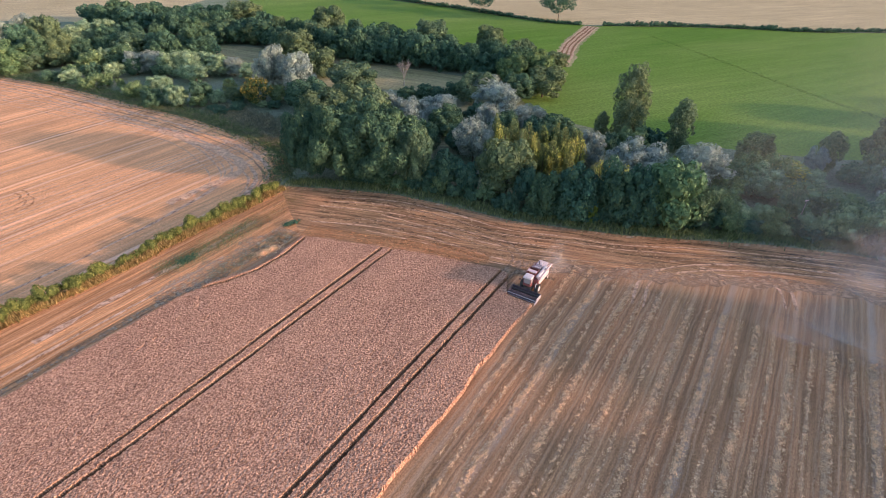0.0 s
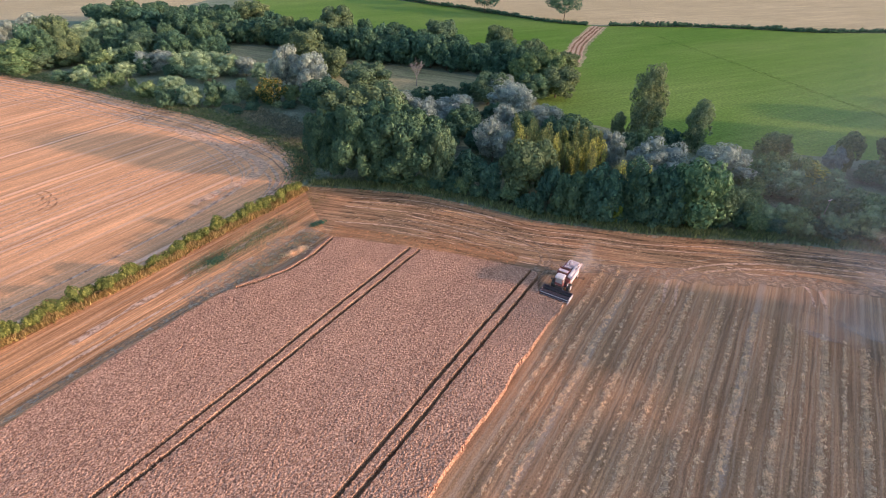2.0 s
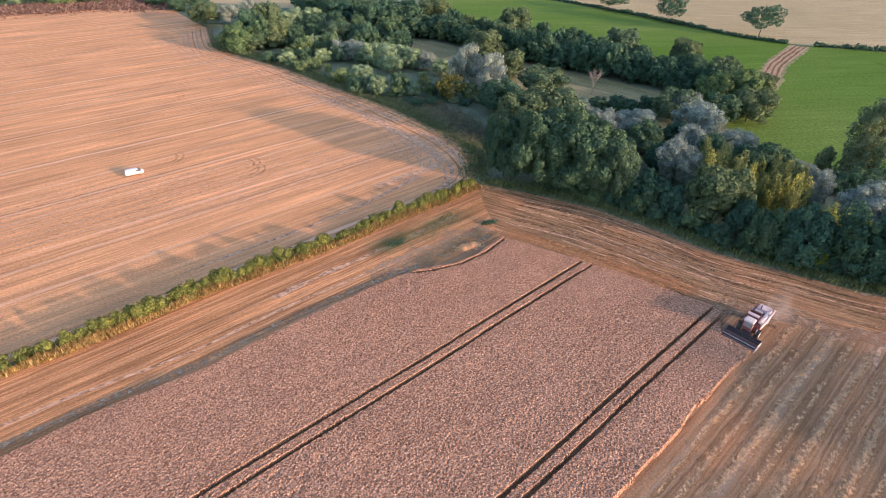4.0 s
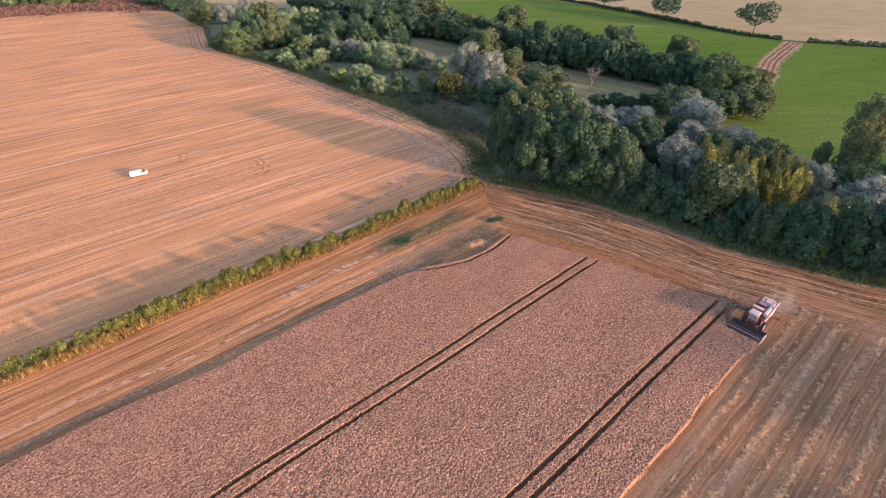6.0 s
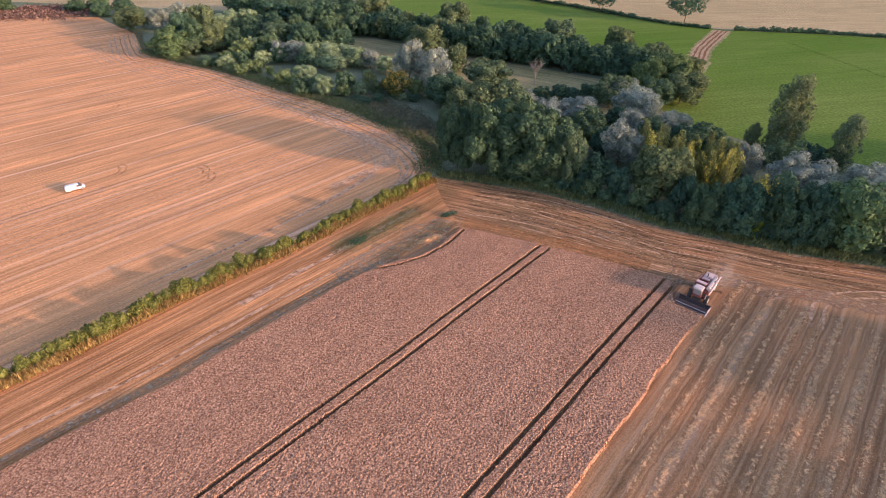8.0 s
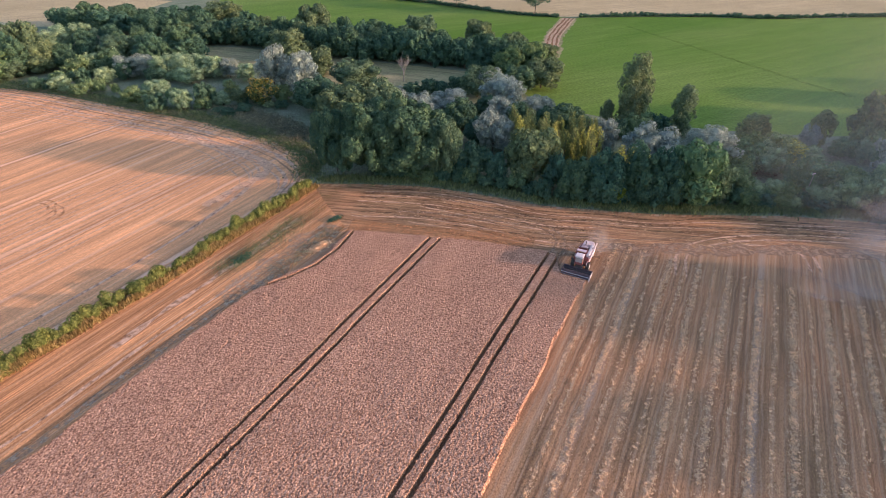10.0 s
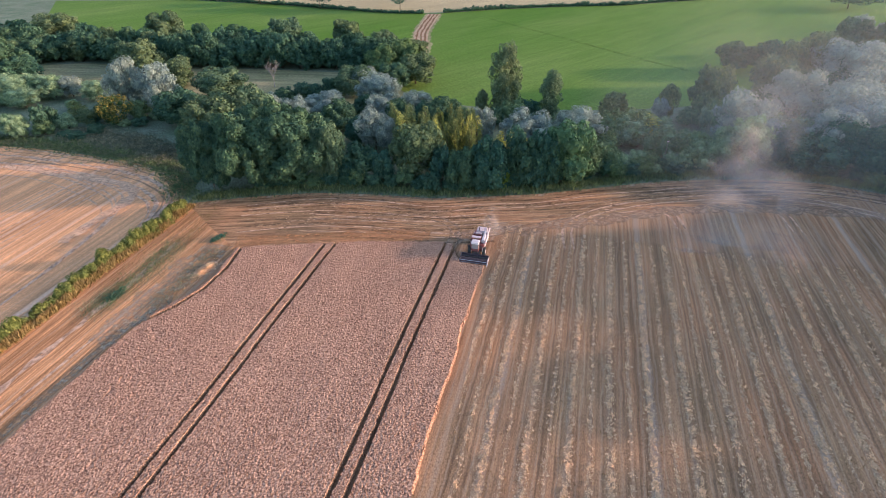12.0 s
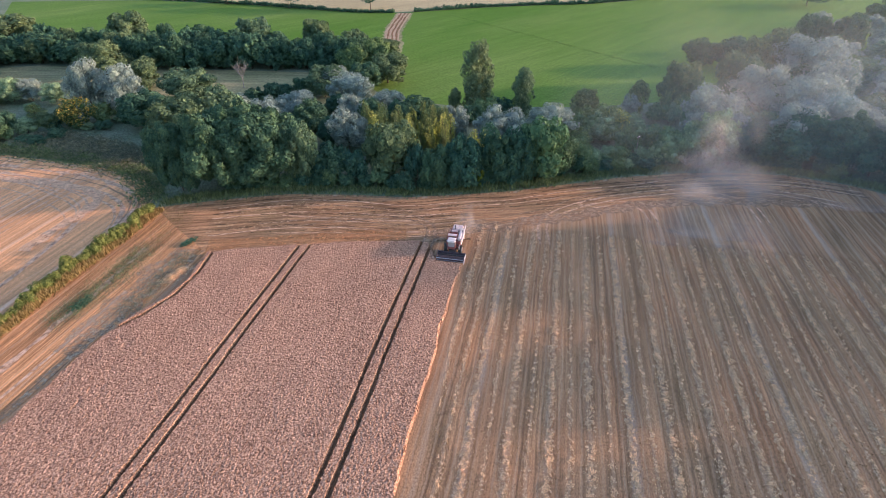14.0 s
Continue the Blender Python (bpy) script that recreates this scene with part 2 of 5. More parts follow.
M_DUSTY = land("dusty_stubble", [(0.35, (0.63, 0.372, 0.216)), (0.62, (0.903, 0.559, 0.342))], [(0.35, (0.672, 0.402, 0.234)), (0.65, (0.84, 0.519, 0.32))], fine_scale=2.0, patch_scale=0.4, gaps=(0.16, 0.78))
# Grey for bare soil, and for the painted shade beside the wheat.
M_SOIL_SHADE = land("grey_soil_and_shade", [(0.35, (0.317, 0.22, 0.143)), (0.62, (0.523, 0.376, 0.25))], [(0.35, (0.358, 0.251, 0.165)), (0.65, (0.482, 0.345, 0.228))], fine_scale=2.0, patch_scale=0.4, gaps=(0.40, 0.68))
# Stubble with the orange of low sunlight put into its colour.
M_SUN_TINT = land("stubble_sun_tint", [(0.35, (0.306, 0.113, 0.0418)), (0.62, (0.666, 0.353, 0.171))], [(0.35, (0.36, 0.147, 0.0572)), (0.65, (0.594, 0.284, 0.121))], fine_scale=1.6, patch_scale=0.3, gaps=(0.30, 0.78), bump=0.9)
M_TURN = land("turned_stubble", [(0.35, (0.288, 0.174, 0.105)), (0.62, (0.504, 0.33, 0.215))], [(0.35, (0.312, 0.19, 0.116)), (0.65, (0.432, 0.28, 0.179))], fine_scale=3.0, patch_scale=0.3, gaps=(0.38, 0.60))
M_STRAW = foliage("straw", (0.50, 0.315, 0.185), (0.70, 0.46, 0.285), (0.90, 0.64, 0.42), shift=0.02, gleam=0.1)
M_STALK = foliage("stubble_stalk", (0.20, 0.115, 0.055), (0.35, 0.215, 0.105), (0.54, 0.35, 0.185), shift=0.02, gleam=0.3)
M_BARK = land("bark", [(0.3, (0.06, 0.045, 0.03)), (0.7, (0.16, 0.12, 0.09))], [(0.35, (0.07, 0.055, 0.04)), (0.65, (0.14, 0.11, 0.08))], fine_scale=6.0, patch_scale=0.6)
M_BLEACHED = land("bleached_wood", [(0.3, (0.18, 0.16, 0.14)), (0.7, (0.31, 0.28, 0.25))], [(0.35, (0.19, 0.17, 0.15)), (0.65, (0.30, 0.27, 0.24))], fine_scale=6.0, patch_scale=0.6)
LEAF = {
    "oak": foliage("oak_leaf", (0.0468, 0.0898, 0.0672), (0.069, 0.126, 0.086), (0.108, 0.167, 0.0975)),
    "olive": foliage("olive_leaf", (0.0721, 0.107, 0.0696), (0.107, 0.152, 0.092), (0.165, 0.205, 0.108)),
    "oliveoak": foliage("dense_leaf", (0.0749, 0.122, 0.0661), (0.114, 0.175, 0.0866), (0.183, 0.235, 0.103)),
    "willow": foliage("willow_leaf", (0.187, 0.226, 0.211), (0.263, 0.308, 0.286), (0.354, 0.391, 0.356), shift=0.06, gleam=0.3),
    "willowg": foliage("pale_green_leaf", (0.151, 0.22, 0.143), (0.215, 0.299, 0.186), (0.302, 0.382, 0.233), shift=0.08),
    "bush": foliage("bush_leaf", (0.0485, 0.0954, 0.0739), (0.0707, 0.131, 0.0966), (0.109, 0.172, 0.111)),
    "oliveb": foliage("pale_bush_leaf", (0.089, 0.14, 0.08), (0.133, 0.198, 0.106), (0.197, 0.259, 0.134)),
    "lightbush": foliage("fresh_leaf", (0.08, 0.12, 0.02), (0.15, 0.20, 0.04), (0.24, 0.29, 0.07)),
    "poplar": foliage("poplar_leaf", (0.11, 0.143, 0.0872), (0.174, 0.217, 0.127), (0.276, 0.31, 0.174), gleam=0.3),
    "aspen": foliage("aspen_leaf", (0.106, 0.135, 0.0655), (0.168, 0.201, 0.09), (0.271, 0.29, 0.125), gleam=0.35),
    "aspeny": foliage("yellowing_leaf", (0.16, 0.19, 0.06), (0.36, 0.37, 0.11), (0.85, 0.76, 0.20), shift=0.05, gleam=0.4),
    "autumn": foliage("autumn_leaf", (0.045, 0.075, 0.03), (0.085, 0.11, 0.04), (0.60, 0.36, 0.08)),
    "hedge": foliage("hedge_leaf", (0.075, 0.075, 0.022), (0.175, 0.165, 0.048), (0.34, 0.29, 0.09), shift=0.25),
    "weed": foliage("weed_leaf", (0.10, 0.105, 0.075), (0.19, 0.185, 0.135), (0.31, 0.29, 0.22), shift=0.1),
    "lush": foliage("rank_grass_blade", (0.07, 0.10, 0.045), (0.14, 0.175, 0.08), (0.25, 0.27, 0.13), shift=0.05),
    "heath": foliage("heath_twig", (0.09, 0.055, 0.05), (0.20, 0.12, 0.105), (0.34, 0.21, 0.17), shift=0.05),
    "rust": foliage("dry_grass_blade", (0.10, 0.065, 0.025), (0.26, 0.17, 0.07), (0.46, 0.32, 0.15), shift=0.1),
}


# ---- makers ----
def mesh_object(name, verts, faces, material, parent=None, label="", smooth=False):
    me = bpy.data.meshes.new(name)
    me.from_pydata(verts, [], faces)
    me.materials.append(material)
    if smooth:
        me.polygons.foreach_set("use_smooth", [True] * len(me.polygons))
    ob = new(name, me)
    ob.parent = parent
    if label:
        ob["label"] = label
    return ob


def part(name, bm, material, parent=None, label=""):
    me = bpy.data.meshes.new(name)
    bm.to_mesh(me)
    bm.free()
    me.materials.append(material)
    ob = new(name, me)
    ob.parent = parent
    if label:
        ob["label"] = label
    return ob


def sheet(name, corners, z, material, label, category):
    """A flat piece of land inside its corners."""
    bm = bmesh.new()
    bm.faces.new([bm.verts.new((x, y, z)) for x, y in corners])
    bmesh.ops.triangulate(bm, faces=bm.faces[:])
    for f in bm.faces:
        if f.normal.z < 0:
            f.normal_flip()
    return tagged(part(name, bm, material), label, category, kind="structure")


def smooth_line(points, step=2.0):
    """A gently curved line through the points, with a vertex every step metres."""
    p = [Vector((x, y, 0)) for x, y in points]
    out = []
    for i in range(len(p) - 1):
        a, b = p[i], p[i + 1]
        ta = (b - p[max(i - 1, 0)]) * 0.5
        tb = (p[min(i + 2, len(p) - 1)] - a) * 0.5
        n = max(2, int((b - a).length / step))
        for k in range(n):
            t = k / n
            out.append((2 * t**3 - 3 * t**2 + 1) * a + (t**3 - 2 * t**2 + t) * ta + (3 * t**2 - 2 * t**3) * b + (t**3 - t**2) * tb)
    return out + [p[-1]]


def ribbon(name, points, width, z, material, label="", category="track", parent=None, wobble=0.15, seed=1):
    """A worn strip of ground along a line."""
    rnd = random.Random(seed)
    line = smooth_line(points)
    verts, faces = [], []
    for i, q in enumerate(line):
        d = (line[min(i + 1, len(line) - 1)] - line[max(i - 1, 0)]).normalized()
        s = Vector((-d.y, d.x, 0))
        wa, wb = width / 2 * (1 + rnd.uniform(-wobble, wobble)), width / 2 * (1 + rnd.uniform(-wobble, wobble))
        verts += [tuple(q + s * wa + Vector((0, 0, z))), tuple(q - s * wb + Vector((0, 0, z)))]
        if i:
            faces.append((2 * i - 1, 2 * i - 2, 2 * i, 2 * i + 1))
    ob = mesh_object(name, verts, [tuple(reversed(f)) for f in faces], material, parent)
    if ob.data.polygons[0].normal.z < 0:
        ob.data.flip_normals()
    return tagged(ob, label, category, kind="structure") if label else ob


def leaf_cloud(points, normals, size, rng, flat=0.55, slim=0.6, upright=False):
    """Leaf clumps as small uneven triangles about the points, facing roughly along the normals."""
    k = len(points)
    nrm = normals + rng.normal(0, flat, (k, 3))
    nrm /= np.linalg.norm(nrm, axis=1, keepdims=True) + 1e-9
    a = np.cross(nrm, rng.normal(0, 1, (k, 3)))
    a /= np.linalg.norm(a, axis=1, keepdims=True) + 1e-9
    if upright:
        a = rng.normal(0, 0.22, (k, 3)) + (0, 0, 1)
    b = np.cross(nrm, a)
    s = size * rng.uniform(0.45, 1.65, (k, 1))
    dip = nrm * s * 0.3
    w = rng.uniform(-0.5, 0.5, (k, 1))
    v = np.stack([points + a * s - dip, points - a * s * 0.7 + b * s * slim * (1.2 + w), points - a * s * 0.7 - b * s * slim * (1.2 - w) - dip], 1)
    return v.reshape(-1, 3), np.arange(3 * k).reshape(-1, 3)


ICO = bmesh.new()
bmesh.ops.create_icosphere(ICO, subdivisions=1, radius=1.0)
ICO_V = np.array([v.co[:] for v in ICO.verts])
ICO_F = np.array([[v.index for v in f.verts] for f in ICO.faces])
ICO.free()


def budded(clumps, rng, each=5, share=0.46):
    """Every bough carries smaller tufts on its outer side, so that the crown breaks up into lit and shaded heads."""
    c = np.array(clumps, float)
    mid = c[0, :3]
    out = [c]
    for q in c[1:]:
        away = (q[:3] - mid) / (np.linalg.norm(q[:3] - mid) + 1e-6)
        d = rng.normal(0, 1, (each, 3)) + away * 1.1 + (0, 0, 0.35)
        d /= np.linalg.norm(d, axis=1, keepdims=True)
        k = share * rng.uniform(0.6, 1.25, each)
        out.append(np.column_stack([q[:3] + d * q[[3, 3, 4]] * 0.86, q[3] * k, q[4] * k]))
    return np.concatenate(out)


def crown_data(clumps, leaves, size, seed, flat=0.32, slim=0.6, core=0.74, each=5, fit=None):
    """Clumps (x, y, z, rx, rz): leaves over the outer skin of all clumps and their tufts, with dark lumpy cores inside. fit: the crown's radius and height."""
    rng = np.random.default_rng(seed)
    boughs = np.array(clumps, float)
    c = budded(boughs, rng, each) if each else boughs
    if fit:
        wide = np.percentile(np.hypot(c[:, 0], c[:, 1]) + c[:, 3], 90) / fit[0]
        tall = (c[:, 2] + c[:, 4]).max() / fit[1]
        c[:, [0, 1, 3]] /= wide
        c[:, [2, 4]] /= tall
        boughs = c[:len(boughs)]
    rad = c[:, [3, 3, 4]]
    share = c[:, 3] * (c[:, 3] + c[:, 4])
    pick = rng.choice(len(c), leaves * 2, p=share / share.sum())
    d = rng.normal(0, 1, (leaves * 2, 3))
    d /= np.linalg.norm(d, axis=1, keepdims=True)
    pts = c[pick, :3] + d * rad[pick] * rng.uniform(0.86, 1.16, (leaves * 2, 1))
    hidden = np.zeros(len(pts), bool)
    for q, r in zip(c[:, :3], rad):
        near = np.flatnonzero(abs(pts[:, 0] - q[0]) < r[0])
        hidden[near] |= (((pts[near] - q) / r) ** 2).sum(1) < 0.70
    keep = np.flatnonzero(~hidden & (pts[:, 2] > 0.05))[:leaves]
    nrm = d[keep] / rad[pick[keep]]
    nrm /= np.linalg.norm(nrm, axis=1, keepdims=True)
    v, f = leaf_cloud(pts[keep], nrm, size, rng, flat, slim)
    vs, fs, base = [v], [f], len(v)
    for q, r in zip(boughs[:, :3], boughs[:, [3, 3, 4]]):
        w = ICO_V * (1 + rng.normal(0, 0.12, (len(ICO_V), 1))) * r * core + q
        w[:, 2] = np.maximum(w[:, 2], 0.02)
        vs.append(w)
        fs.append(ICO_F + base)
        base += len(w)
    return np.concatenate(vs), np.concatenate(fs)


def limb(bm, a, b, ra, rb, sides=6):
    """A tapered round stick from a to b."""
    a, b = Vector(a), Vector(b)
    m = Matrix.Translation((a + b) / 2) @ (b - a).to_track_quat("Z", "Y").to_matrix().to_4x4()
    bmesh.ops.create_cone(bm, cap_ends=True, segments=sides, radius1=ra, radius2=rb, depth=(b - a).length, matrix=m)


def tree_template(kind, h, r, clumps, leaves, size, seed, label, category, trunk_top=0.55, trunk=0.3, slim=0.6, stems=1, flat=0.32, name="tree", core=0.74, each=5):
    """One plant: an Empty at its foot with its trunk (or stems) and its crown."""
    root = tagged(new(name), label, category, group={"tree": "trees of the woodland belts", "bush": "bushes at the wood's edge"}[category])
    rnd = random.Random(seed)
    bm = bmesh.new()
    if stems == 1:
        bend = (rnd.uniform(-0.3, 0.3), rnd.uniform(-0.3, 0.3), h * trunk_top * 0.5)
        limb(bm, (0, 0, -0.2), bend, trunk, trunk * 0.75)
        limb(bm, bend, (0, 0, h * trunk_top), trunk * 0.75, trunk * 0.4)
        for q in clumps[:6]:
            limb(bm, (bend[0] * 0.6, bend[1] * 0.6, h * trunk_top * rnd.uniform(0.5, 0.9)), q[:3], trunk * 0.35, 0.04, 5)
        part("trunk", bm, M_BARK, root, "grey-brown bark")
    else:
        for i in range(stems):
            a = i / stems * 6.283
            limb(bm, (0.15 * math.cos(a), 0.15 * math.sin(a), -0.1), (r * 0.5 * math.cos(a), r * 0.5 * math.sin(a), h * 0.6), 0.06, 0.03, 5)
        part("stem", bm, M_BARK, root, "thin brown stems")
    v, f = crown_data(clumps, leaves, size, seed, flat, slim, core, each, (r * 1.06, h))
    mesh_object("crown", v.tolist(), f.tolist(), LEAF[{"bigoak": "oak", "fartree": "oak", "faroak": "oak"}.get(kind, kind)], root)
    return root


def round_clumps(h, r, seed, low=0.12, count=34, lump=0.32):
    """Lumps of a broad crown between the low bough and the top, with a lopsided outline."""
    rnd = random.Random(seed)
    z0, z1 = h * low, h
    mid, half = (z0 + z1) / 2, (z1 - z0) / 2
    lean, odd = rnd.uniform(0, 6.28), rnd.uniform(0.06, 0.2)
    out = [(0, 0, mid, r * 0.6, half * 0.7)]
    for i in range(count):
        u = -0.75 + 1.65 * (i + 0.5) / count
        a = i * 2.39996 + rnd.uniform(-0.5, 0.5)
        ring = math.sqrt(max(0.0, 1 - min(u, 0.98) ** 2)) * rnd.uniform(0.55, 0.92) * (1 + odd * math.cos(a - lean) + 0.12 * math.cos(3 * a + lean))
        s = rnd.choice((0.6, 0.8, 1.0, 1.35)) * rnd.uniform(0.85, 1.15) * lump
        out.append((r * ring * math.cos(a), r * ring * math.sin(a), min(mid + half * u * rnd.uniform(0.66, 0.94), z1 - half * s * 0.7), r * s, half * s * 0.9))
    return out


def column_clumps(h, r, seed, count=84, low=0.05):
    """Upright plumes of a narrow crown, widest above the middle, thin at the foot and ragged at the tip."""
    rnd = random.Random(seed)
    out = [(0, 0, h * 0.45, r * 0.34, h * 0.36), (0, 0, h * 0.72, r * 0.24, h * 0.2)]
    for i in range(count):
        u = (i + 0.5) / count
        w = r * min(1.0, 0.55 + 0.9 * u) * (1.0 if u < 0.6 else 1.0 - 1.7 * (u - 0.6))
        a = i * 2.39996 + rnd.uniform(-0.4, 0.4)
        ring = w * rnd.uniform(0.25, 0.95)
        s = rnd.uniform(0.5, 1.3)
        z = h * (low + (0.95 - low) * u)
        tall = min(h * 0.085 * s, h * 1.03 - z)
        out.append((ring * math.cos(a), ring * math.sin(a), z, r * 0.22 * s, tall))
    return out


# ---- the land ----
ground = sheet("ground", [(-2600, -2600), (2600, -2600), (2600, 2600), (-2600, 2600)], 0.0, M_GRASS, "dark rough green grass round the fields", "ground")
HEDGE = [(-126, -9), (-98.3, 32.0), (-89.0, 44.4), (-79.0, 61.0), (-64.5, 80.8), (-56.4, 94.2), (-46.5, 108.5), (-41.1, 117.5)]
TREES_FRONT = [(-38.9, 118.4), (-25.9, 116.9), (-11.6, 114.0), (2.1, 108.3), (14.7, 101.8), (26.7, 98.6), (39.0, 95.5), (53.7, 93.6), (68.7, 91.8),
               (82.8, 88.4), (96.1, 83.7), (107.5, 77.4), (117.1, 67.8), (126, 52), (121, 30), (114, 2)]
sheet("stubble_field", HEDGE + TREES_FRONT + [(112, -60), (-150, -60)], 0.01, M_STUBBLE, "cut wheat stubble with straw rows, brown and gold", "field")
sheet("stubble_field_strip", [(-110, 14), (-98.0, 32.3), (-88.6, 44.6), (-78.6, 61.2), (-64.1, 81.0), (-56.0, 94.4), (-46.2, 108.5), (-40.6, 117.5), (-36, 108), (-31.5, 98), (-30, 94.0),
      (-43.4, 77.6), (-48.5, 71.4), (-55.6, 61.1), (-61.7, 51.8), (-66.7, 43.2), (-76.8, 30.9), (-90, 12)], 0.016, M_STRIP, "golden stubble strip between hedge and standing wheat", "field")
sheet("headland", [(-40, 117), (-33, 116.3), (-25.9, 115.9), (-11.6, 113.0), (2.1, 107.3), (14.7, 100.8), (26.7, 97.6), (39.0, 94.5), (53.7, 92.6), (68.7, 90.8), (82.8, 87.4),
      (96.1, 82.7), (107.5, 76.4), (104, 62), (92, 68), (76, 75), (58, 79), (40, 80), (24, 82), (12, 83), (1.8, 86), (-10.9, 90), (-21.8, 93), (-30.5, 95), (-32, 98.5), (-36.5, 108)],
      0.022, M_HEADLAND, "stubble headland driven along the trees", "field")
sheet("stubble_field_beyond", [(-900, 200), (-447.1, 250.6), (-318.0, 295.2), (-281.3, 302.4), (-228.5, 263.4), (-195.9, 224.6), (-176.1, 215.5), (-145.3, 202.1), (-110.2, 182.7),
      (-81.6, 166.8), (-56.5, 148.9), (-44.9, 136.1), (-40.5, 127.5), (-43.0, 119), (-48, 108.5), (-58, 94.2), (-66, 80.8), (-80.4, 61.0), (-90.4, 44.4), (-99.7, 32.0),
      (-128, -9), (-500, -300), (-900, -300)], 0.012, M_LEFT, "wide pale golden stubble field", "field")
sheet("green_field", [(28, 190), (32, 172), (49.6, 158.3), (75.2, 146.1), (92.9, 139.7), (112.3, 135.7), (140, 134), (460, 70), (460, 296), (252.1, 309.4), (208.7, 310.0), (172.9, 319.0),
      (136.6, 325), (88, 327), (59.2, 340), (31.9, 364), (0, 394), (-58.0, 438), (-150, 470), (-128, 330), (-90, 300), (-43, 262), (-16, 248), (15, 235), (32, 213)],
      0.014, M_GREEN, "smooth bright green grass field", "field")
sheet("pale_field", [(-58.0, 440.5), (0, 396.5), (31.9, 366.5), (59.2, 342), (88, 329.5), (136.6, 327.5), (172.9, 321.5), (208.7, 312.5), (252.1, 311.9), (460, 300), (900, 260),
      (900, 900), (-400, 900), (-150, 510)], 0.018, M_PALE, "pale straw-coloured field beyond the far hedge", "field")
sheet("pale_field_west", [(-460, 345), (-215, 335), (-185, 372), (-175, 420), (-460, 520)], 0.02, M_PALE, "pale straw-coloured field behind the wood", "field")
sheet("meadow", [(-125, 262), (-112.6, 252.2), (-84.9, 240.1), (-43.8, 203.3), (-30.4, 201.8), (-14.8, 199.7), (12, 196.1), (14, 216), (-16.2, 232.1), (-33.9, 239.6), (-53.0, 249.5), (-92.8, 271.5), (-120.3, 275)],
      0.024, M_MEADOW, "narrow dry meadow between the woods", "meadow")
for k, n in enumerate((0.0, 2.2, 3.6, 7.0)):
    ribbon("worn_track", [(x - n * 0.5, y - n * 0.85) for x, y in [(-230, 236), (-196, 208), (-162.4, 192), (-132.2, 179.6), (-96.8, 163.4), (-76.9, 152.5), (-62.9, 138.2), (-55.9, 126.5), (-57.5, 114.7), (-68, 93.0), (-83, 70)]],
           (0.5, 0.35, 0.45, 0.3)[k], 0.02 + 0.004 * k, M_LINE, "pale worn wheel track in the stubble", wobble=0.7, seed=3 + k)
for k, wide in enumerate((1.6, 2.6)):
    ribbon("dusty_track", [(-90.1, 157.8), (-80.6, 152.2), (-72.9, 146.4), (-65.4, 141.7), (-59.4, 136.8), (-55.3, 132.4), (-53.9, 129.1), (-54.6, 125.3), (-56.7, 121.2), (-60.1, 117.0), (-64.6, 108.8)], wide, 0.066 + 0.004 * k, M_DUSTY, "pale dusty band where wheels turned", wobble=0.6, seed=11 + k)
ribbon("dusty_track", [(-50.5, 105), (-57, 95), (-66, 82), (-78, 65), (-88, 50)], 1.8, 0.07, M_DUSTY, "pale dusty band beside the hedge", wobble=0.6, seed=14)
# Grey strip that paints the wheat's own shadow along its edge.
ribbon("bare_margin", [(-43.8, 79.2), (-50.2, 72.2), (-57.2, 62.0), (-63.3, 52.7), (-68.4, 44.2), (-78.4, 31.9), (-92, 12), (-112, -18)], 1.3, 0.046, M_SOIL_SHADE, "grey margin beside the wheat with the crop's shade painted in", wobble=0.35, seed=18)
ribbon("straw_seam", [(-41.5, 101), (-46.5, 92.5), (-52, 84), (-58, 75), (-66, 62)], 1.0, 0.062, M_LINE, "pale flattened straw along the strip", wobble=0.8, seed=24)
# Sunlit part of the headland, painted on as an orange strip.
ribbon("orange_stubble", [(-30, 97.3), (-21.8, 95.4), (-10.9, 92.6), (1.8, 88.6), (9, 86)], 4.2, 0.05, M_SUN_TINT, "stubble with scattered straw and low sunlight painted in orange", wobble=0.4, seed=19)
ribbon("bare_patch", [(-34.2, 98), (-37.8, 92.5), (-41.3, 86.5), (-46.0, 80.5), (-51.8, 73)], 6.2, 0.05, M_SOIL_SHADE, "grey bare soil beside the wheat", wobble=0.5, seed=15)
ribbon("field_seam", [(14, 83.5), (26, 82.5), (41, 80.5), (58, 79.3), (76, 75.2), (92, 68.3), (103, 62.5)], 3.5, 0.06, M_TURN, "mixed stubble along the headland", wobble=0.6, seed=17)
ribbon("worn_track", [(-44, 87), (-52, 75.0), (-61.0, 62.5), (-67.0, 53), (-72.3, 44.6), (-83, 32), (-96.5, 12)], 0.6, 0.03, M_LINE, "pale worn track beside the wheat", wobble=0.4, seed=5)
LEFT_EDGE = [(-228.5, 263.4), (-195.9, 224.6), (-176.1, 215.5), (-145.3, 202.1), (-110.2, 182.7), (-81.6, 166.8), (-56.5, 148.9), (-44.9, 136.1), (-42, 127.5), (-44.0, 119)]
for k, n in enumerate((1.5, 3.6, 6.0, 8.0, 10.5, 13.0)):
    ribbon("headland_rut", [(x - n * 0.55, y - n * 0.8) for x, y in LEFT_EDGE], (0.7, 0.5, 1.0, 0.5, 0.8, 0.6)[k], 0.044 + 0.003 * k, (M_LINE, M_TURN)[k in (1, 3)], "wheel rut along the field's edge", wobble=0.8, seed=80 + k)
FAR_TRACK = [(86.7, 326), (75.3, 302.3), (64.2, 277.6), (56.8, 254.0), (50.5, 236)]
ribbon("farm_track", FAR_TRACK, 10.0, 0.03, M_MEADOW, "dry grassy farm track between green fields", seed=6)
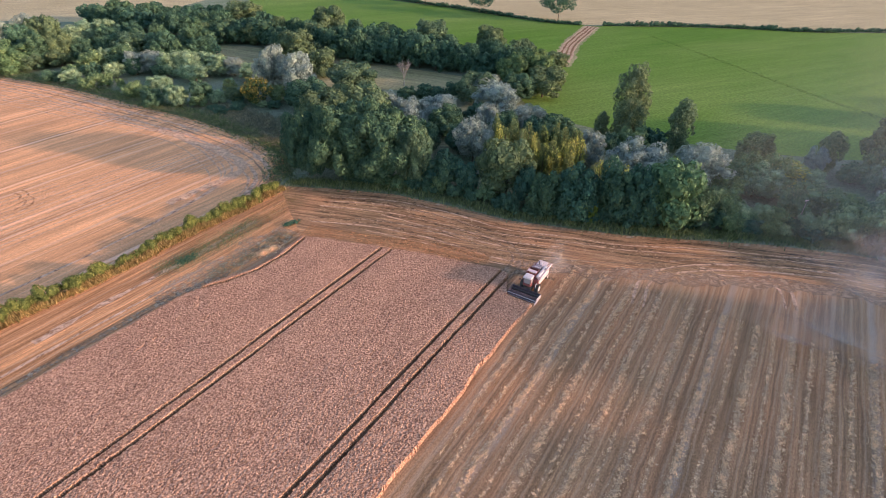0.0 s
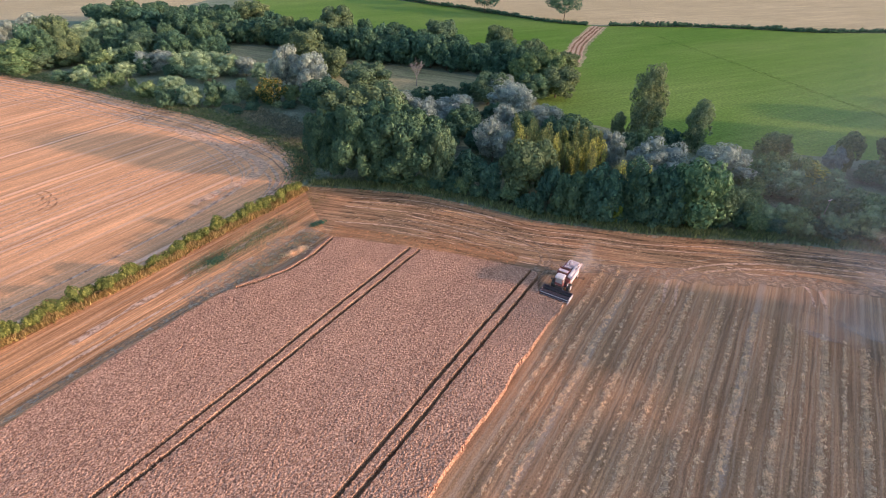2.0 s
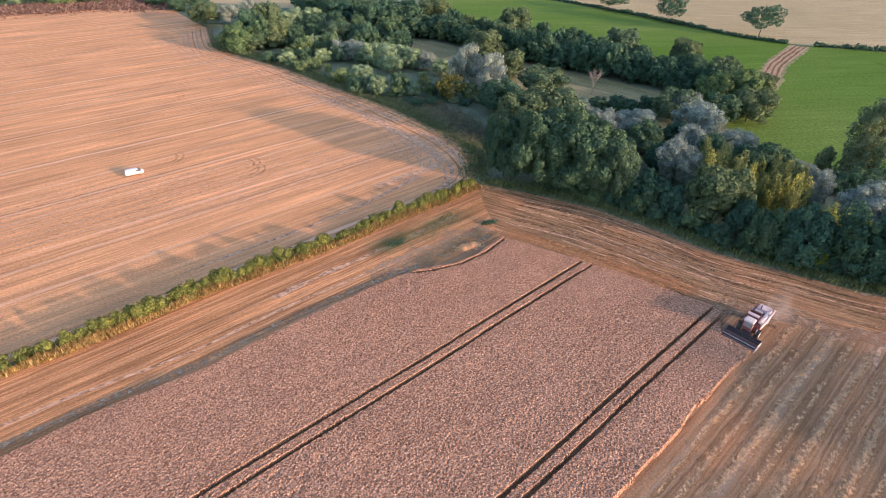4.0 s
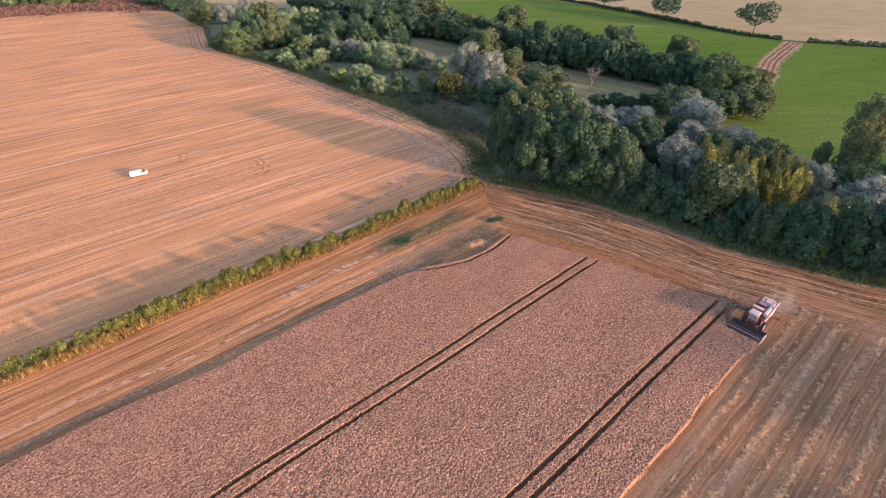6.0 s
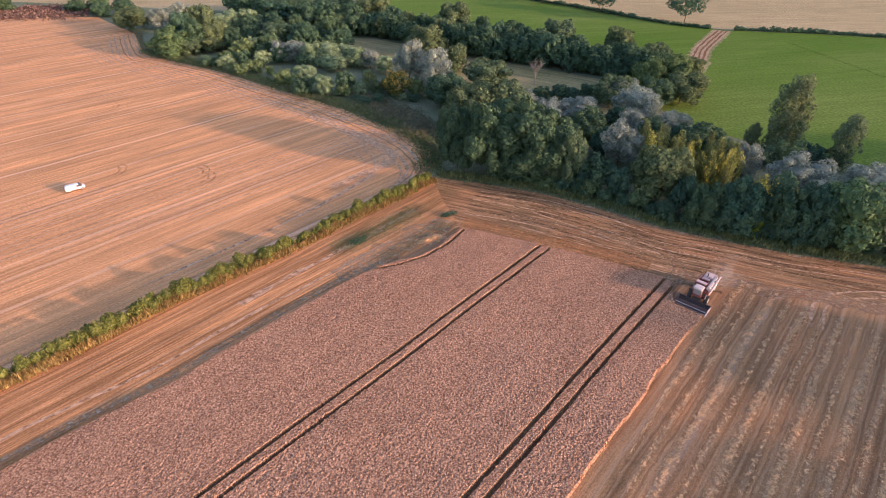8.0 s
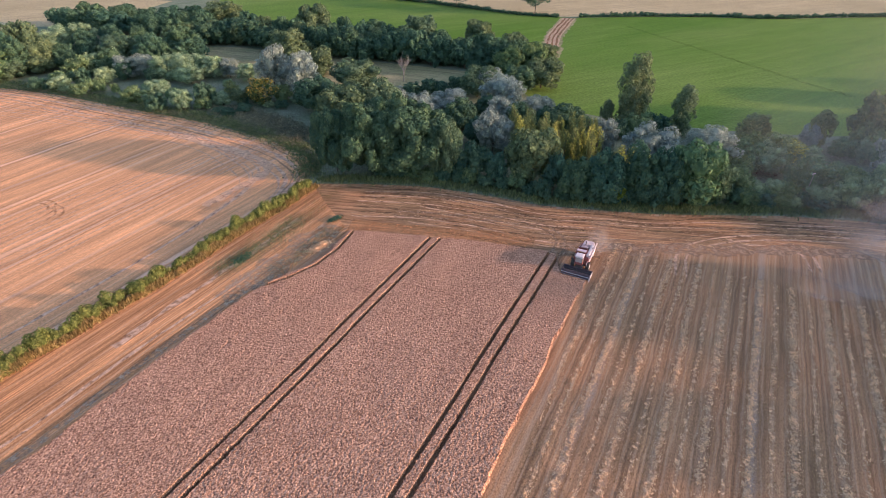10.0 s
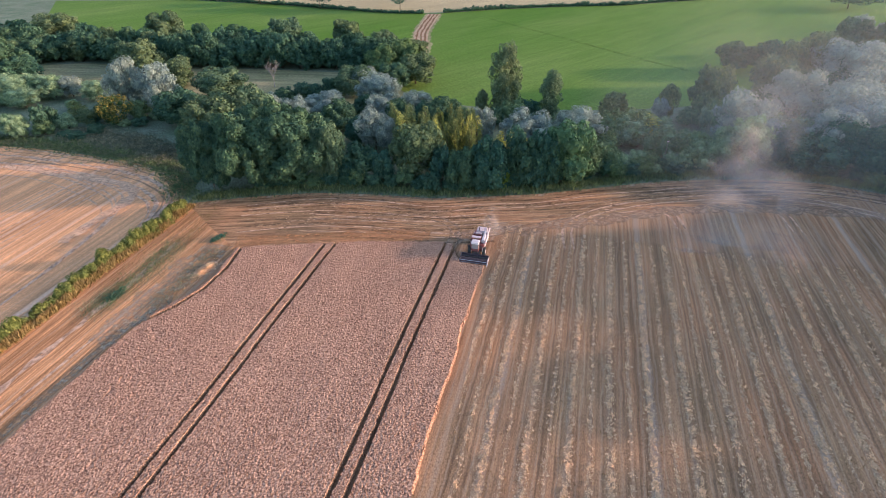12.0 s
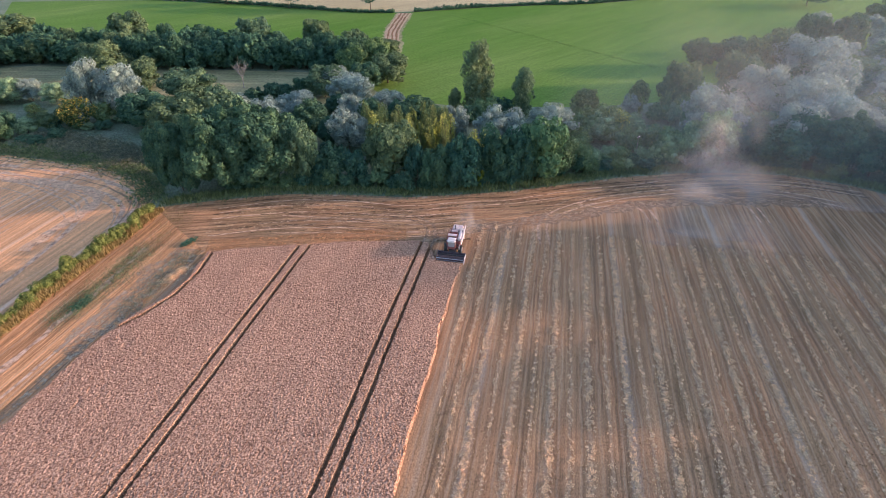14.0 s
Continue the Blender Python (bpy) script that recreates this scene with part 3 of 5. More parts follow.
for k, (side, wide) in enumerate(((-3.0, 1.2), (-1.2, 1.5), (0.9, 1.4), (2.8, 1.0))):
    ribbon("farm_track_rut", [(x + side, y - side * 0.45) for x, y in FAR_TRACK], wide, 0.045, M_BARE, "pale bare rut of the farm track", wobble=0.6, seed=20 + k)
for k, (side, wide) in enumerate(((-2.1, 0.9), (-0.1, 0.9), (1.9, 0.9))):
    ribbon("farm_track_rut", [(x + side, y - side * 0.45) for x, y in FAR_TRACK], wide, 0.052, M_RUT, "dark red-brown rut of the farm track", wobble=0.8, seed=26 + k)
for k, side in enumerate((-0.7, 0.7)):
    ribbon("wheel_tracks", [(112 + side, 300), (122 + side, 262), (131 + side, 226), (138 + side, 196), (146 + side, 170)], 0.8, 0.03, M_TREAD, "faint darker wheel line through young grass", wobble=0.7, seed=70 + k)


def shifted(points, n):
    """The points moved n metres towards the open field."""
    return [(x - n * 0.27, y - n * 0.96) for x, y in points]


DRIVEN = random.Random(9)
for k in range(15):
    n = 2.4 + 1.15 * k + 0.3 * (k % 3)
    ribbon("headland_rut", [(x + DRIVEN.uniform(-0.7, 0.7), y + DRIVEN.uniform(-0.7, 0.7)) for x, y in shifted(TREES_FRONT[DRIVEN.choice((1, 1, 2)):13] if n < 8 else TREES_FRONT[DRIVEN.choice((1, 2)):6], n)], (0.5, 0.34, 0.8, 0.4)[k % 4], 0.032 + 0.003 * (k % 3), M_LINE if k % 2 else M_RUTTED, "wheel rut along the headland", wobble=0.7, seed=30 + k)


def pair_of_ruts(points, gap, wide, seed, stuff=M_TURN):
    """Two wheel ruts side by side."""
    for k, s in enumerate((-gap / 2, gap / 2)):
        moved = []
        for i, (x, y) in enumerate(points):
            a, c = points[max(i - 1, 0)], points[min(i + 1, len(points) - 1)]
            d = math.hypot(c[0] - a[0], c[1] - a[1])
            moved.append((x - s * (c[1] - a[1]) / d, y + s * (c[0] - a[0]) / d))
        ribbon("turning_rut", moved, wide, 0.036 + 0.004 * (seed % 5), stuff, "pale curved turning rut in stubble", wobble=0.7, seed=seed + 50 * k)


pair_of_ruts([(10.4, 79.2), (15, 86), (12.5, 92.5), (4.5, 96.2), (-6, 98.4), (-20, 101.5)], 1.9, 0.45, 41)
pair_of_ruts([(34.5, 72), (38.5, 79.5), (46, 83), (58, 83.6), (70, 82), (88.6, 76.8), (99.4, 69.5), (106.9, 60.5)], 2.0, 0.45, 42, M_LINE)
pair_of_ruts([(50, 82.5), (59, 81), (63, 77), (61, 71)], 1.8, 0.45, 43, M_LINE)
pair_of_ruts([(76, 79), (84, 75), (86.5, 69), (83, 61)], 1.8, 0.45, 44, M_LINE)
pair_of_ruts([(24, 85), (40, 84), (55, 86), (75, 83), (95, 76)], 2.0, 0.4, 45)
for k, (x, y) in enumerate(((-98.5, 109.5), (-124.2, 109.2), (-101.5, 112.0), (-160.3, 155.4))):
    pair_of_ruts([(x - 3.0, y + 3.0), (x - 0.4, y + 1.6), (x + 0.9, y - 1.2), (x + 0.2, y - 4.0)], 1.7, 0.42, 90 + k, M_STRIP)
for k in range(9):
    x0, y0 = -150 + 11 * k, 62 + 9 * k
    pair_of_ruts([(x0 - 30, y0 - 46), (x0, y0), (x0 + 17 + k, y0 + 27 + k)], 1.9, 0.3, 60 + k, M_LINE)


# ---- standing wheat ----
ALONG, ACROSS = np.array([0.5461, 0.8377]), np.array([0.8377, -0.5461])      # the field's own axes
WHEAT = [(-112, -20), (-84.0, 19.9), (-76.8, 30.9), (-72.0, 36.8), (-66.7, 43.2), (-61.7, 51.8), (-55.6, 61.1), (-48.5, 71.4), (-43.4, 77.6), (-37.3, 81.4), (-33.5, 86.0), (-30.0, 94.2),
         (-21.8, 92.5), (-10.9, 89.5), (-5.0, 88.1), (1.8, 85.7), (10.6, 82.4), (12.4, 81.0), (11.4, 74.5), (15.8, 71.9), (10.9, 64.9), (5.2, 56.2), (3.0, 51.9), (-0.4, 47.0), (-5.8, 38.9), (-10.2, 31.2), (-52, -33)]
CORNER_RUT = [(-45, 76.6), (-40.6, 78.9), (-36.2, 82.5), (-32.4, 87.8), (-29.8, 94.0)]


def inside(px, py, poly):
    hit = np.zeros(px.shape, bool)
    for (x1, y1), (x2, y2) in zip(poly, poly[1:] + poly[:1]):
        cross = (y1 > py) != (y2 > py)
        hit ^= cross & (px < (x2 - x1) * (py - y1) / (y2 - y1 + 1e-12) + x1)
    return hit


def line_distance(px, py, line):
    best = np.full(px.shape, 1e9)
    for (x1, y1), (x2, y2) in zip(line, line[1:]):
        dx, dy = x2 - x1, y2 - y1
        t = np.clip(((px - x1) * dx + (py - y1) * dy) / (dx * dx + dy * dy), 0, 1)
        best = np.minimum(best, np.hypot(px - x1 - t * dx, py - y1 - t * dy))
    return best


def lattice_noise(u, v, cell, seed):
    """Smooth random swells of the given cell size."""
    rng = np.random.default_rng(seed)
    tab = rng.random((64, 64))
    a, b = u / cell, v / cell
    i, j = np.floor(a).astype(int), np.floor(b).astype(int)
    s, t = a - i, b - j
    s, t = s * s * (3 - 2 * s), t * t * (3 - 2 * t)
    g = lambda m, n: tab[m % 64, n % 64]
    return (g(i, j) * (1 - s) + g(i + 1, j) * s) * (1 - t) + (g(i, j + 1) * (1 - s) + g(i + 1, j + 1) * s) * t


def wheat_field():
    """The standing crop: a rough canopy about 0.75 m high with tramlines trodden through it."""
    rng = np.random.default_rng(7)
    uu, vv = np.arange(-38, 84, 0.23), np.arange(-92, -25.4, 0.20)
    u, v = np.meshgrid(uu, vv, indexing="ij")
    u = u + rng.uniform(-0.09, 0.09, u.shape)
    v = v + rng.uniform(-0.05, 0.05, v.shape)
    x, y = u * ALONG[0] + v * ACROSS[0], u * ALONG[1] + v * ACROSS[1]
    grown = inside(x + 0.5 * (lattice_noise(u, v, 3.0, 5) - 0.5), y, WHEAT)
    lane = np.minimum.reduce([abs(v + c + 0.25 * (lattice_noise(u, v * 0, 14.0, 9) - 0.5)) for c in (59.3, 57.25, 35.25, 33.2)])
    trodden = (lane < 0.27) | (abs(line_distance(x, y, CORNER_RUT) - 0.9) < 0.26)
    z = 0.62 + 0.10 * (lattice_noise(u, v, 6.0, 1) - 0.5) + 0.02 * (lattice_noise(u, v, 0.8, 2) - 0.5) + rng.uniform(-0.05, 0.05, u.shape)
    sparse = lattice_noise(u, v, 1.3, 3) * lattice_noise(u, v, 9.0, 4)
    z = np.where(sparse > 0.72, z - 0.08, z)
    z = np.where(trodden, 0.06 + rng.uniform(0, 0.05, u.shape), z)
    z = np.where(grown, z, 0.0)
    n, m = u.shape
    idx = np.arange(n * m).reshape(n, m)
    use = grown[:-1, :-1] | grown[1:, :-1] | grown[:-1, 1:] | grown[1:, 1:]
    quads = np.stack([idx[:-1, :-1], idx[:-1, 1:], idx[1:, 1:], idx[1:, :-1]], -1)[use]
    flip = rng.random(len(quads)) < 0.5
    quads[flip] = np.roll(quads[flip], 1, axis=1)
    tris = np.concatenate([quads[:, [0, 1, 2]], quads[:, [0, 2, 3]]])
    used, where = np.unique(tris, return_inverse=True)
    pts = np.stack([x, y, z], -1).reshape(-1, 3)[used]
    ob = mesh_object("wheat_crop", pts.tolist(), where.reshape(-1, 3).tolist(), M_CROP)
    ob.data.materials.append(M_RUT)
    low = trodden.reshape(-1)[tris].sum(1) >= 2
    ob.data.polygons.foreach_set("material_index", low.astype(np.int32))
    if ob.data.polygons[0].normal.z < 0:
        ob.data.flip_normals()
    return tagged(ob, "ripe standing wheat with two pairs of dark tramlines", "wheat", kind="stuff")


wheat_field()


def straw_rows():
    """Straw left behind the combine: lumpy rows of loose straw on the stubble."""
    rng = np.random.default_rng(11)
    pts = []
    for n in range(40):
        main = n % 2 == 0
        v0 = -23.7 + 2.65 * n
        k = int(100 * (170 if main else 50) * rng.uniform(0.75, 1.1))
        u = rng.uniform(-14, 85, k)
        v = v0 + (lattice_noise(u, u * 0 + v0, 6.0, 21) - 0.5) * 0.5 + rng.normal(0, 0.36 if main else 0.22, k)
        thick = lattice_noise(u, v + v0, 0.42, 23) + 0.4 * lattice_noise(u, u * 0 + v0, 7.0, 24)
        pts.append(np.stack([u, v], -1)[thick > 0.70])
    for n in range(12):
        line = np.array([q[:2] for q in smooth_line(shifted(TREES_FRONT[1:12], 4.2 + 0.95 * n), 0.25)])
        q = line[rng.integers(0, len(line), 2600)] + rng.normal(0, 0.22, (2600, 2))
        head = np.stack([q @ ALONG, q @ ACROSS], -1)
        pts.append(head[lattice_noise(head[:, 0], head[:, 1], 1.4, 60 + n) > 0.55])
    k = 40000
    loose = np.stack([rng.uniform(-15, 86, k), rng.uniform(-26, 82, k)], -1)
    pts.append(loose)
    clods = []
    for n in range(40):
        main = n % 2 == 0
        v0 = -23.7 + 2.65 * n
        c = int(100 * (5.5 if main else 2.0) * rng.uniform(0.6, 1.2))
        u = rng.uniform(-14, 85, c)
        v = v0 + (lattice_noise(u, u * 0 + v0, 6.0, 21) - 0.5) * 0.5 + rng.normal(0, 0.26 if main else 0.2, c)
        c = len(u) * 9
        u, v = np.repeat(u, 9), np.repeat(v, 9)
        clods.append(np.stack([u + rng.normal(0, 0.12, c), v + rng.normal(0, 0.09, c)], -1))
    pts.insert(0, np.concatenate(clods))
    heaped = len(pts[0])
    uv = np.concatenate(pts)
    lift = np.zeros(len(uv))
    lift[:heaped] = rng.uniform(0.03, 0.2, heaped)
    big = np.ones(len(uv))
    big[-k:] = 0.5
    x, y = uv[:, 0] * ALONG[0] + uv[:, 1] * ACROSS[0], uv[:, 0] * ALONG[1] + uv[:, 1] * ACROSS[1]
    room = [(-8, 28), (20.5, 79.5), (13, 83.5), (-10.9, 91), (-28, 96), (-34, 110), (-11.6, 111.0), (14.7, 98.8), (39, 92.5), (68.7, 88.8), (96, 80.7), (107, 74), (122, 50), (111, 0), (110, -60), (-70, -60)]
    ok = inside(x, y, room)
    x, y, big = x[ok], y[ok], big[ok]
    p = np.stack([x, y, rng.uniform(0.02, 0.05, len(x)) * big + lift[ok]], -1)
    v, f = leaf_cloud(p, np.tile([0, 0, 1.0], (len(p), 1)), 0.105, rng, flat=0.3, slim=0.5)
    v = v.reshape(-1, 3, 3)
    mid = v.mean(1, keepdims=True)
    v = (mid + (v - mid) * big[:, None, None]).reshape(-1, 3)
    ob = mesh_object("loose_straw", v.tolist(), f.tolist(), M_STRAW)
    return tagged(ob, "pale loose straw lying in rows on stubble", "straw", kind="stuff")


straw_rows()


def stubble_stalks():
    """Short cut stalks standing over the stubble, thicker in some places than in others."""
    rng = np.random.default_rng(15)
    k = 150000
    uv = np.stack([-16 + 102 * rng.random(k), -62 + 135 * rng.random(k) ** 1.3], -1)
    uv[:, 1] = np.round(uv[:, 1] / 0.38) * 0.38 + rng.normal(0, 0.05, k)
    x, y = uv[:, 0] * ALONG[0] + uv[:, 1] * ACROSS[0], uv[:, 0] * ALONG[1] + uv[:, 1] * ACROSS[1]
    room = [(-8, 28), (20.5, 79.5), (13, 83.5), (-10.9, 91), (-28, 96), (-34, 110), (-11.6, 111.0), (14.7, 98.8), (39, 92.5), (68.7, 88.8), (96, 80.7), (107, 74), (122, 50), (111, 0), (110, -60), (-70, -60)]
    ok = inside(x, y, room) & (rng.random(k) < 0.25 + 0.75 * lattice_noise(uv[:, 0], uv[:, 1] * 2.5, 5.0, 16)) & ~inside(x, y, WHEAT)
    p = np.stack([x[ok], y[ok], np.full(ok.sum(), 0.05)], -1)
    up = rng.normal(0, 1, p.shape) * (1, 1, 0.2)
    v, f = leaf_cloud(p, up / np.linalg.norm(up, axis=1, keepdims=True), 0.10, rng, slim=0.45, upright=True)
    v[:, 2] = np.maximum(v[:, 2], 0.0)
    return tagged(mesh_object("stubble_stalks", v.tolist(), f.tolist(), M_STALK), "short golden cut stalks of wheat stubble", "stubble", kind="stuff")


stubble_stalks()
# ---- trees, hedges and weeds ----
ROUND = {"oak": (12, 6), "bigoak": (19, 9), "fartree": (16, 11), "faroak": (12, 6), "olive": (12, 6), "oliveoak": (12, 6), "willow": (11, 6.5), "willowg": (10, 6.5), "bush": (6, 4.5), "oliveb": (6, 4.5), "lightbush": (5, 2.2), "autumn": (9, 4.5)}
WORDS = {
    "oak": ("dense dark green broadleaf tree in the woodland belt", "tree"), "bigoak": ("large dark green tree at the wood edge", "tree"), "faroak": ("dark green tree in the wood behind the meadow", "tree"), "fartree": ("lone round tree in the far hedge", "tree"),
    "olive": ("olive green broadleaf tree with sunlit crown", "tree"),
    "oliveoak": ("large rounded tree with yellow-green sunlit crown", "tree"), "willow": ("silvery grey-leaved willow with rounded crown", "tree"),
    "willowg": ("pale green bushy willow among the scrub", "tree"), "bush": ("dense dark green bush at the wood's edge", "bush"),
    "oliveb": ("yellowish green bush at the wood's edge", "bush"), "lightbush": ("small fresh light green bush in rough grass", "bush"),
    "poplar": ("tall narrow poplar above the other trees", "tree"), "aspen": ("slender upright olive green young poplar", "tree"),
    "aspeny": ("slender young poplar turning yellow", "tree"), "autumn": ("small tree with orange and yellow autumn leaves", "tree"),
}
TEMPLATE = {}


def templates():
    for k, (kind, (h, r)) in enumerate(ROUND.items()):
        low = {"fartree": 0.27, "willow": 0.06}.get(kind, 0.03)
        fine = {"willow": 0.25, "willowg": 0.27, "bush": 0.25, "oliveb": 0.25, "lightbush": 0.18, "autumn": 0.22, "fartree": 0.45, "faroak": 0.48, "bigoak": 0.27}.get(kind, 0.30)
        leaves = {"bush": 2200, "oliveb": 2200, "lightbush": 1600, "autumn": 2600, "willow": 6200, "willowg": 4800, "bigoak": 24000, "fartree": 2400, "faroak": 1800}.get(kind, 5200)
        for j in range(6 if kind in ("oak", "olive", "willow", "bush", "faroak") else 3):
            seed = 100 * k + j
            c = round_clumps(h, r, seed, low, {"lightbush": 10, "bigoak": 46, "fartree": 24, "bush": 20, "oliveb": 20}.get(kind, 26), 0.25 if kind == "bigoak" else 0.31 if "willow" in kind else 0.34)
            TEMPLATE.setdefault(kind, []).append(tree_template(kind, h, r, c, leaves, fine, seed, *WORDS[kind], stems=1 if r > 5 else 5, slim=0.4 if "willow" in kind else 0.6,
                                                               name="bush" if "bush" in WORDS[kind][1] else "tree", core=0.4 if kind in ("autumn", "fartree") else 0.72))
    for kind, h, r, leaves, fine, variants in (("poplar", 16, 3.6, 9000, 0.21, 3), ("aspen", 10, 1.7, 1100, 0.21, 3), ("aspeny", 10, 1.5, 900, 0.20, 3)):
        ROUND[kind] = (h, r)
        for j in range(variants):
            seed = 3000 + 10 * j + len(kind)
            TEMPLATE.setdefault(kind, []).append(tree_template(kind, h, r, column_clumps(h, r, seed), leaves, fine, seed, *WORDS[kind], trunk_top=0.9, trunk=0.2, slim=0.45, flat=0.6, core=0.6 if kind == "poplar" else 0.2, each=2))


templates()
PLANTED = {}
TURNS = random.Random(77)


def plant(kind, x, y, h, r):
    """A tree or bush of its kind, h high and r in radius, with its foot at x, y."""
    n = PLANTED[kind] = PLANTED.get(kind, -1) + 1
    rows = TEMPLATE[kind]
    h0, r0 = ROUND[kind]
    m = pose(x, y, 0, 0, 0, TURNS.uniform(0, 360)) @ Matrix.Diagonal((r / r0, r / r0 * TURNS.uniform(0.9, 1.1), h / h0, 1))
    if n < len(rows):
        rows[n].matrix_basis = m
        return rows[n]
    source = rows[n % len(rows)]
    ob = copy_thing(source, Matrix())
    ob.matrix_basis = m
    return ob


plant("bigoak", -26, 123.9, 19.5, 8.6)
plant("bigoak", -15.3, 123.5, 20.6, 9.2)
plant("olive", -7.2, 117.7, 15.9, 4.6)
plant("bigoak", -35, 125.3, 17.3, 5.2)
plant("olive", -34.6, 151, 14.5, 7.8)
plant("olive", -23.2, 158.5, 14, 8.1)
plant("bush", -33.6, 124.5, 10.4, 4.2)
plant("bush", 0.7, 117.9, 9.1, 4.9)
plant("bush", -3.6, 118.4, 7, 3.5)
plant("bush", 5.5, 114.7, 8.6, 3.4)
plant("willow", 8, 133.8, 11.5, 6)
plant("olive", 15.3, 114.5, 14.8, 6.8)
plant("bush", 19.4, 109.5, 10.2, 3.4)
plant("oak", 22.3, 104.4, 10.8, 4.1)
plant("oak", 30.4, 103.6, 12.9, 5.2)
plant("oak", 37.5, 102.1, 14.4, 5.2)
plant("oak", 42.1, 99.6, 13.4, 4.6)
plant("lightbush", 32.9, 101, 5.2, 1.8)
plant("oliveoak", 47.8, 99.8, 16.6, 6.9)
plant("olive", 53.2, 99.3, 11.2, 4.3)
plant("oliveb", 60.9, 101.3, 6.9, 4)
plant("willowg", 65.8, 100.2, 4.8, 2.6)
plant("willowg", 69.4, 99, 5.4, 2.6)
plant("oliveb", 72.3, 98.6, 4.8, 3.8)
plant("bush", 27.2, 102, 7, 3)
plant("bush", 40.4, 98.7, 7.3, 3.3)
plant("aspeny", 23.5, 126.8, 10, 1.3)
plant("aspeny", 25.6, 123, 10, 1.3)
plant("aspen", 29.1, 128.4, 10, 1.4)
plant("aspen", 32.1, 130.8, 10, 1.4)
plant("aspeny", 34, 127.6, 10, 1.4)
plant("aspeny", 35.2, 125.3, 10, 1.4)
plant("aspeny", 36.6, 112.6, 10, 1.3)
plant("aspeny", 39.3, 112.6, 10, 1.3)
plant("aspeny", 41.9, 110.1, 10, 1.3)
plant("aspen", 19.7, 142.1, 10, 1.5)
plant("aspen", 16.5, 134.1, 10, 1.4)
plant("aspen", 20.8, 132.4, 10, 1.4)
plant("aspen", 26.1, 119.4, 10, 1.3)
plant("aspen", 22, 128.3, 10, 1.4)
plant("aspen", 34.4, 110.1, 10, 1.2)
plant("willow", 38.7, 131.6, 10, 4.6)
plant("willow", 47.9, 121.6, 11, 7)
plant("willow", 62.5, 118, 11, 7.4)
plant("oak", 33.2, 145, 10, 6)
plant("oak", 27.2, 145, 9, 4.2)
plant("oliveb", 67.6, 113.6, 7, 3.9)
plant("oliveb", 72.7, 116.2, 8, 4.8)
plant("willowg", 77.3, 114.6, 8, 4.8)
plant("oliveb", 64.6, 106.6, 6, 4.4)
plant("oliveb", 60.7, 115.7, 6, 3.8)
plant("poplar", 55.0, 150.5, 22.6, 5.0)
plant("poplar", 66.4, 141.4, 15.4, 3.4)
plant("poplar", 47.8, 152.3, 8, 2.2)
plant("poplar", 86.9, 133.7, 8.4, 3.1)
plant("bush", 61, 143.2, 6, 3.6)
plant("oliveb", 53.8, 141.8, 7, 4.4)
plant("bush", 47.1, 140.1, 6, 3.4)
plant("willow", -18.1, 166.2, 9.5, 6.2)
plant("willow", -12.1, 160.5, 10, 5.1)
plant("willow", -1.6, 163.4, 10, 6.8)
plant("willow", -10.1, 154.4, 9.5, 4.9)
plant("oak", 0.5, 152.3, 9.5, 6.1)
plant("oak", -4.9, 142.1, 9, 4.9)
plant("oak", 5, 140.8, 8.5, 4.5)
plant("bush", -13, 185.7, 5.6, 3.6)
plant("bush", -6.7, 187.3, 6.4, 3.6)
plant("bush", -2.4, 187.3, 5.6, 3.1)
plant("bush", 2.8, 188.6, 6.4, 3.1)
plant("olive", 10.8, 184, 11, 6.6)
plant("willow", 14.2, 184.5, 10.5, 5.2)
plant("willow", 17.3, 168.2, 12, 7.6)
plant("willow", 13.2, 153.9, 9.5, 4.9)
plant("willow", 26.5, 156.6, 9, 6.7)
plant("oak", 18, 150.8, 8, 5.2)
plant("oak", 10.4, 161.3, 8, 4.6)
plant("olive", -32.8, 193.5, 12, 9.1)
plant("oak", -45.4, 176.6, 11, 7.7)
plant("olive", -33.6, 164.2, 12, 6.6)
plant("oak", -21.8, 151.2, 12, 6)
plant("willow", -63.6, 196.8, 17, 6.6)
plant("willow", -52.2, 191.9, 16, 7.2)
plant("olive", -65.2, 243.9, 13, 9.7)
plant("olive", -50.1, 219.9, 11, 6.2)
plant("autumn", -65.1, 182.2, 9.8, 4.7)
plant("oliveb", -59.2, 186.2, 6, 4.4)
plant("olive", -74, 184.5, 5.6, 3.2)
plant("olive", -68.8, 187.8, 6.4, 3.2)
plant("aspen", -78.7, 193.2, 6, 2.8)
plant("willowg", -77.4, 213.5, 7, 5)
plant("bush", -100.2, 179.7, 6.4, 3.7)
plant("oliveb", -94.6, 184, 7.2, 3.7)
plant("willowg", -91.2, 178.9, 7.4, 3.8)
plant("bush", -85.2, 183.1, 8.3, 3.8)
plant("oliveb", -85, 179.9, 4.3, 3.4)
plant("willowg", -79.6, 183.6, 4.8, 3.4)
plant("bush", -75, 172.6, 2.5, 2.9)
plant("bush", -70.4, 175.9, 2.8, 2.9)
plant("oliveb", -134.9, 199.5, 4.9, 3.2)
plant("oliveb", -130.3, 203.8, 5.6, 3.2)
plant("bush", -154.1, 208.2, 5.1, 3.6)
plant("oliveb", -149, 213.2, 5.7, 3.6)
plant("willowg", -145.4, 207.2, 5.7, 4)
plant("bush", -139.7, 212.4, 6.5, 4)
plant("oliveb", -111.8, 190.2, 5.7, 4.6)
plant("willowg", -104.9, 195.3, 6.4, 4.6)
plant("willow", -126.2, 223.2, 9, 5.6)
plant("willow", -119.8, 223.2, 9, 6.1)
plant("willowg", -109.9, 218.9, 10, 6.7)
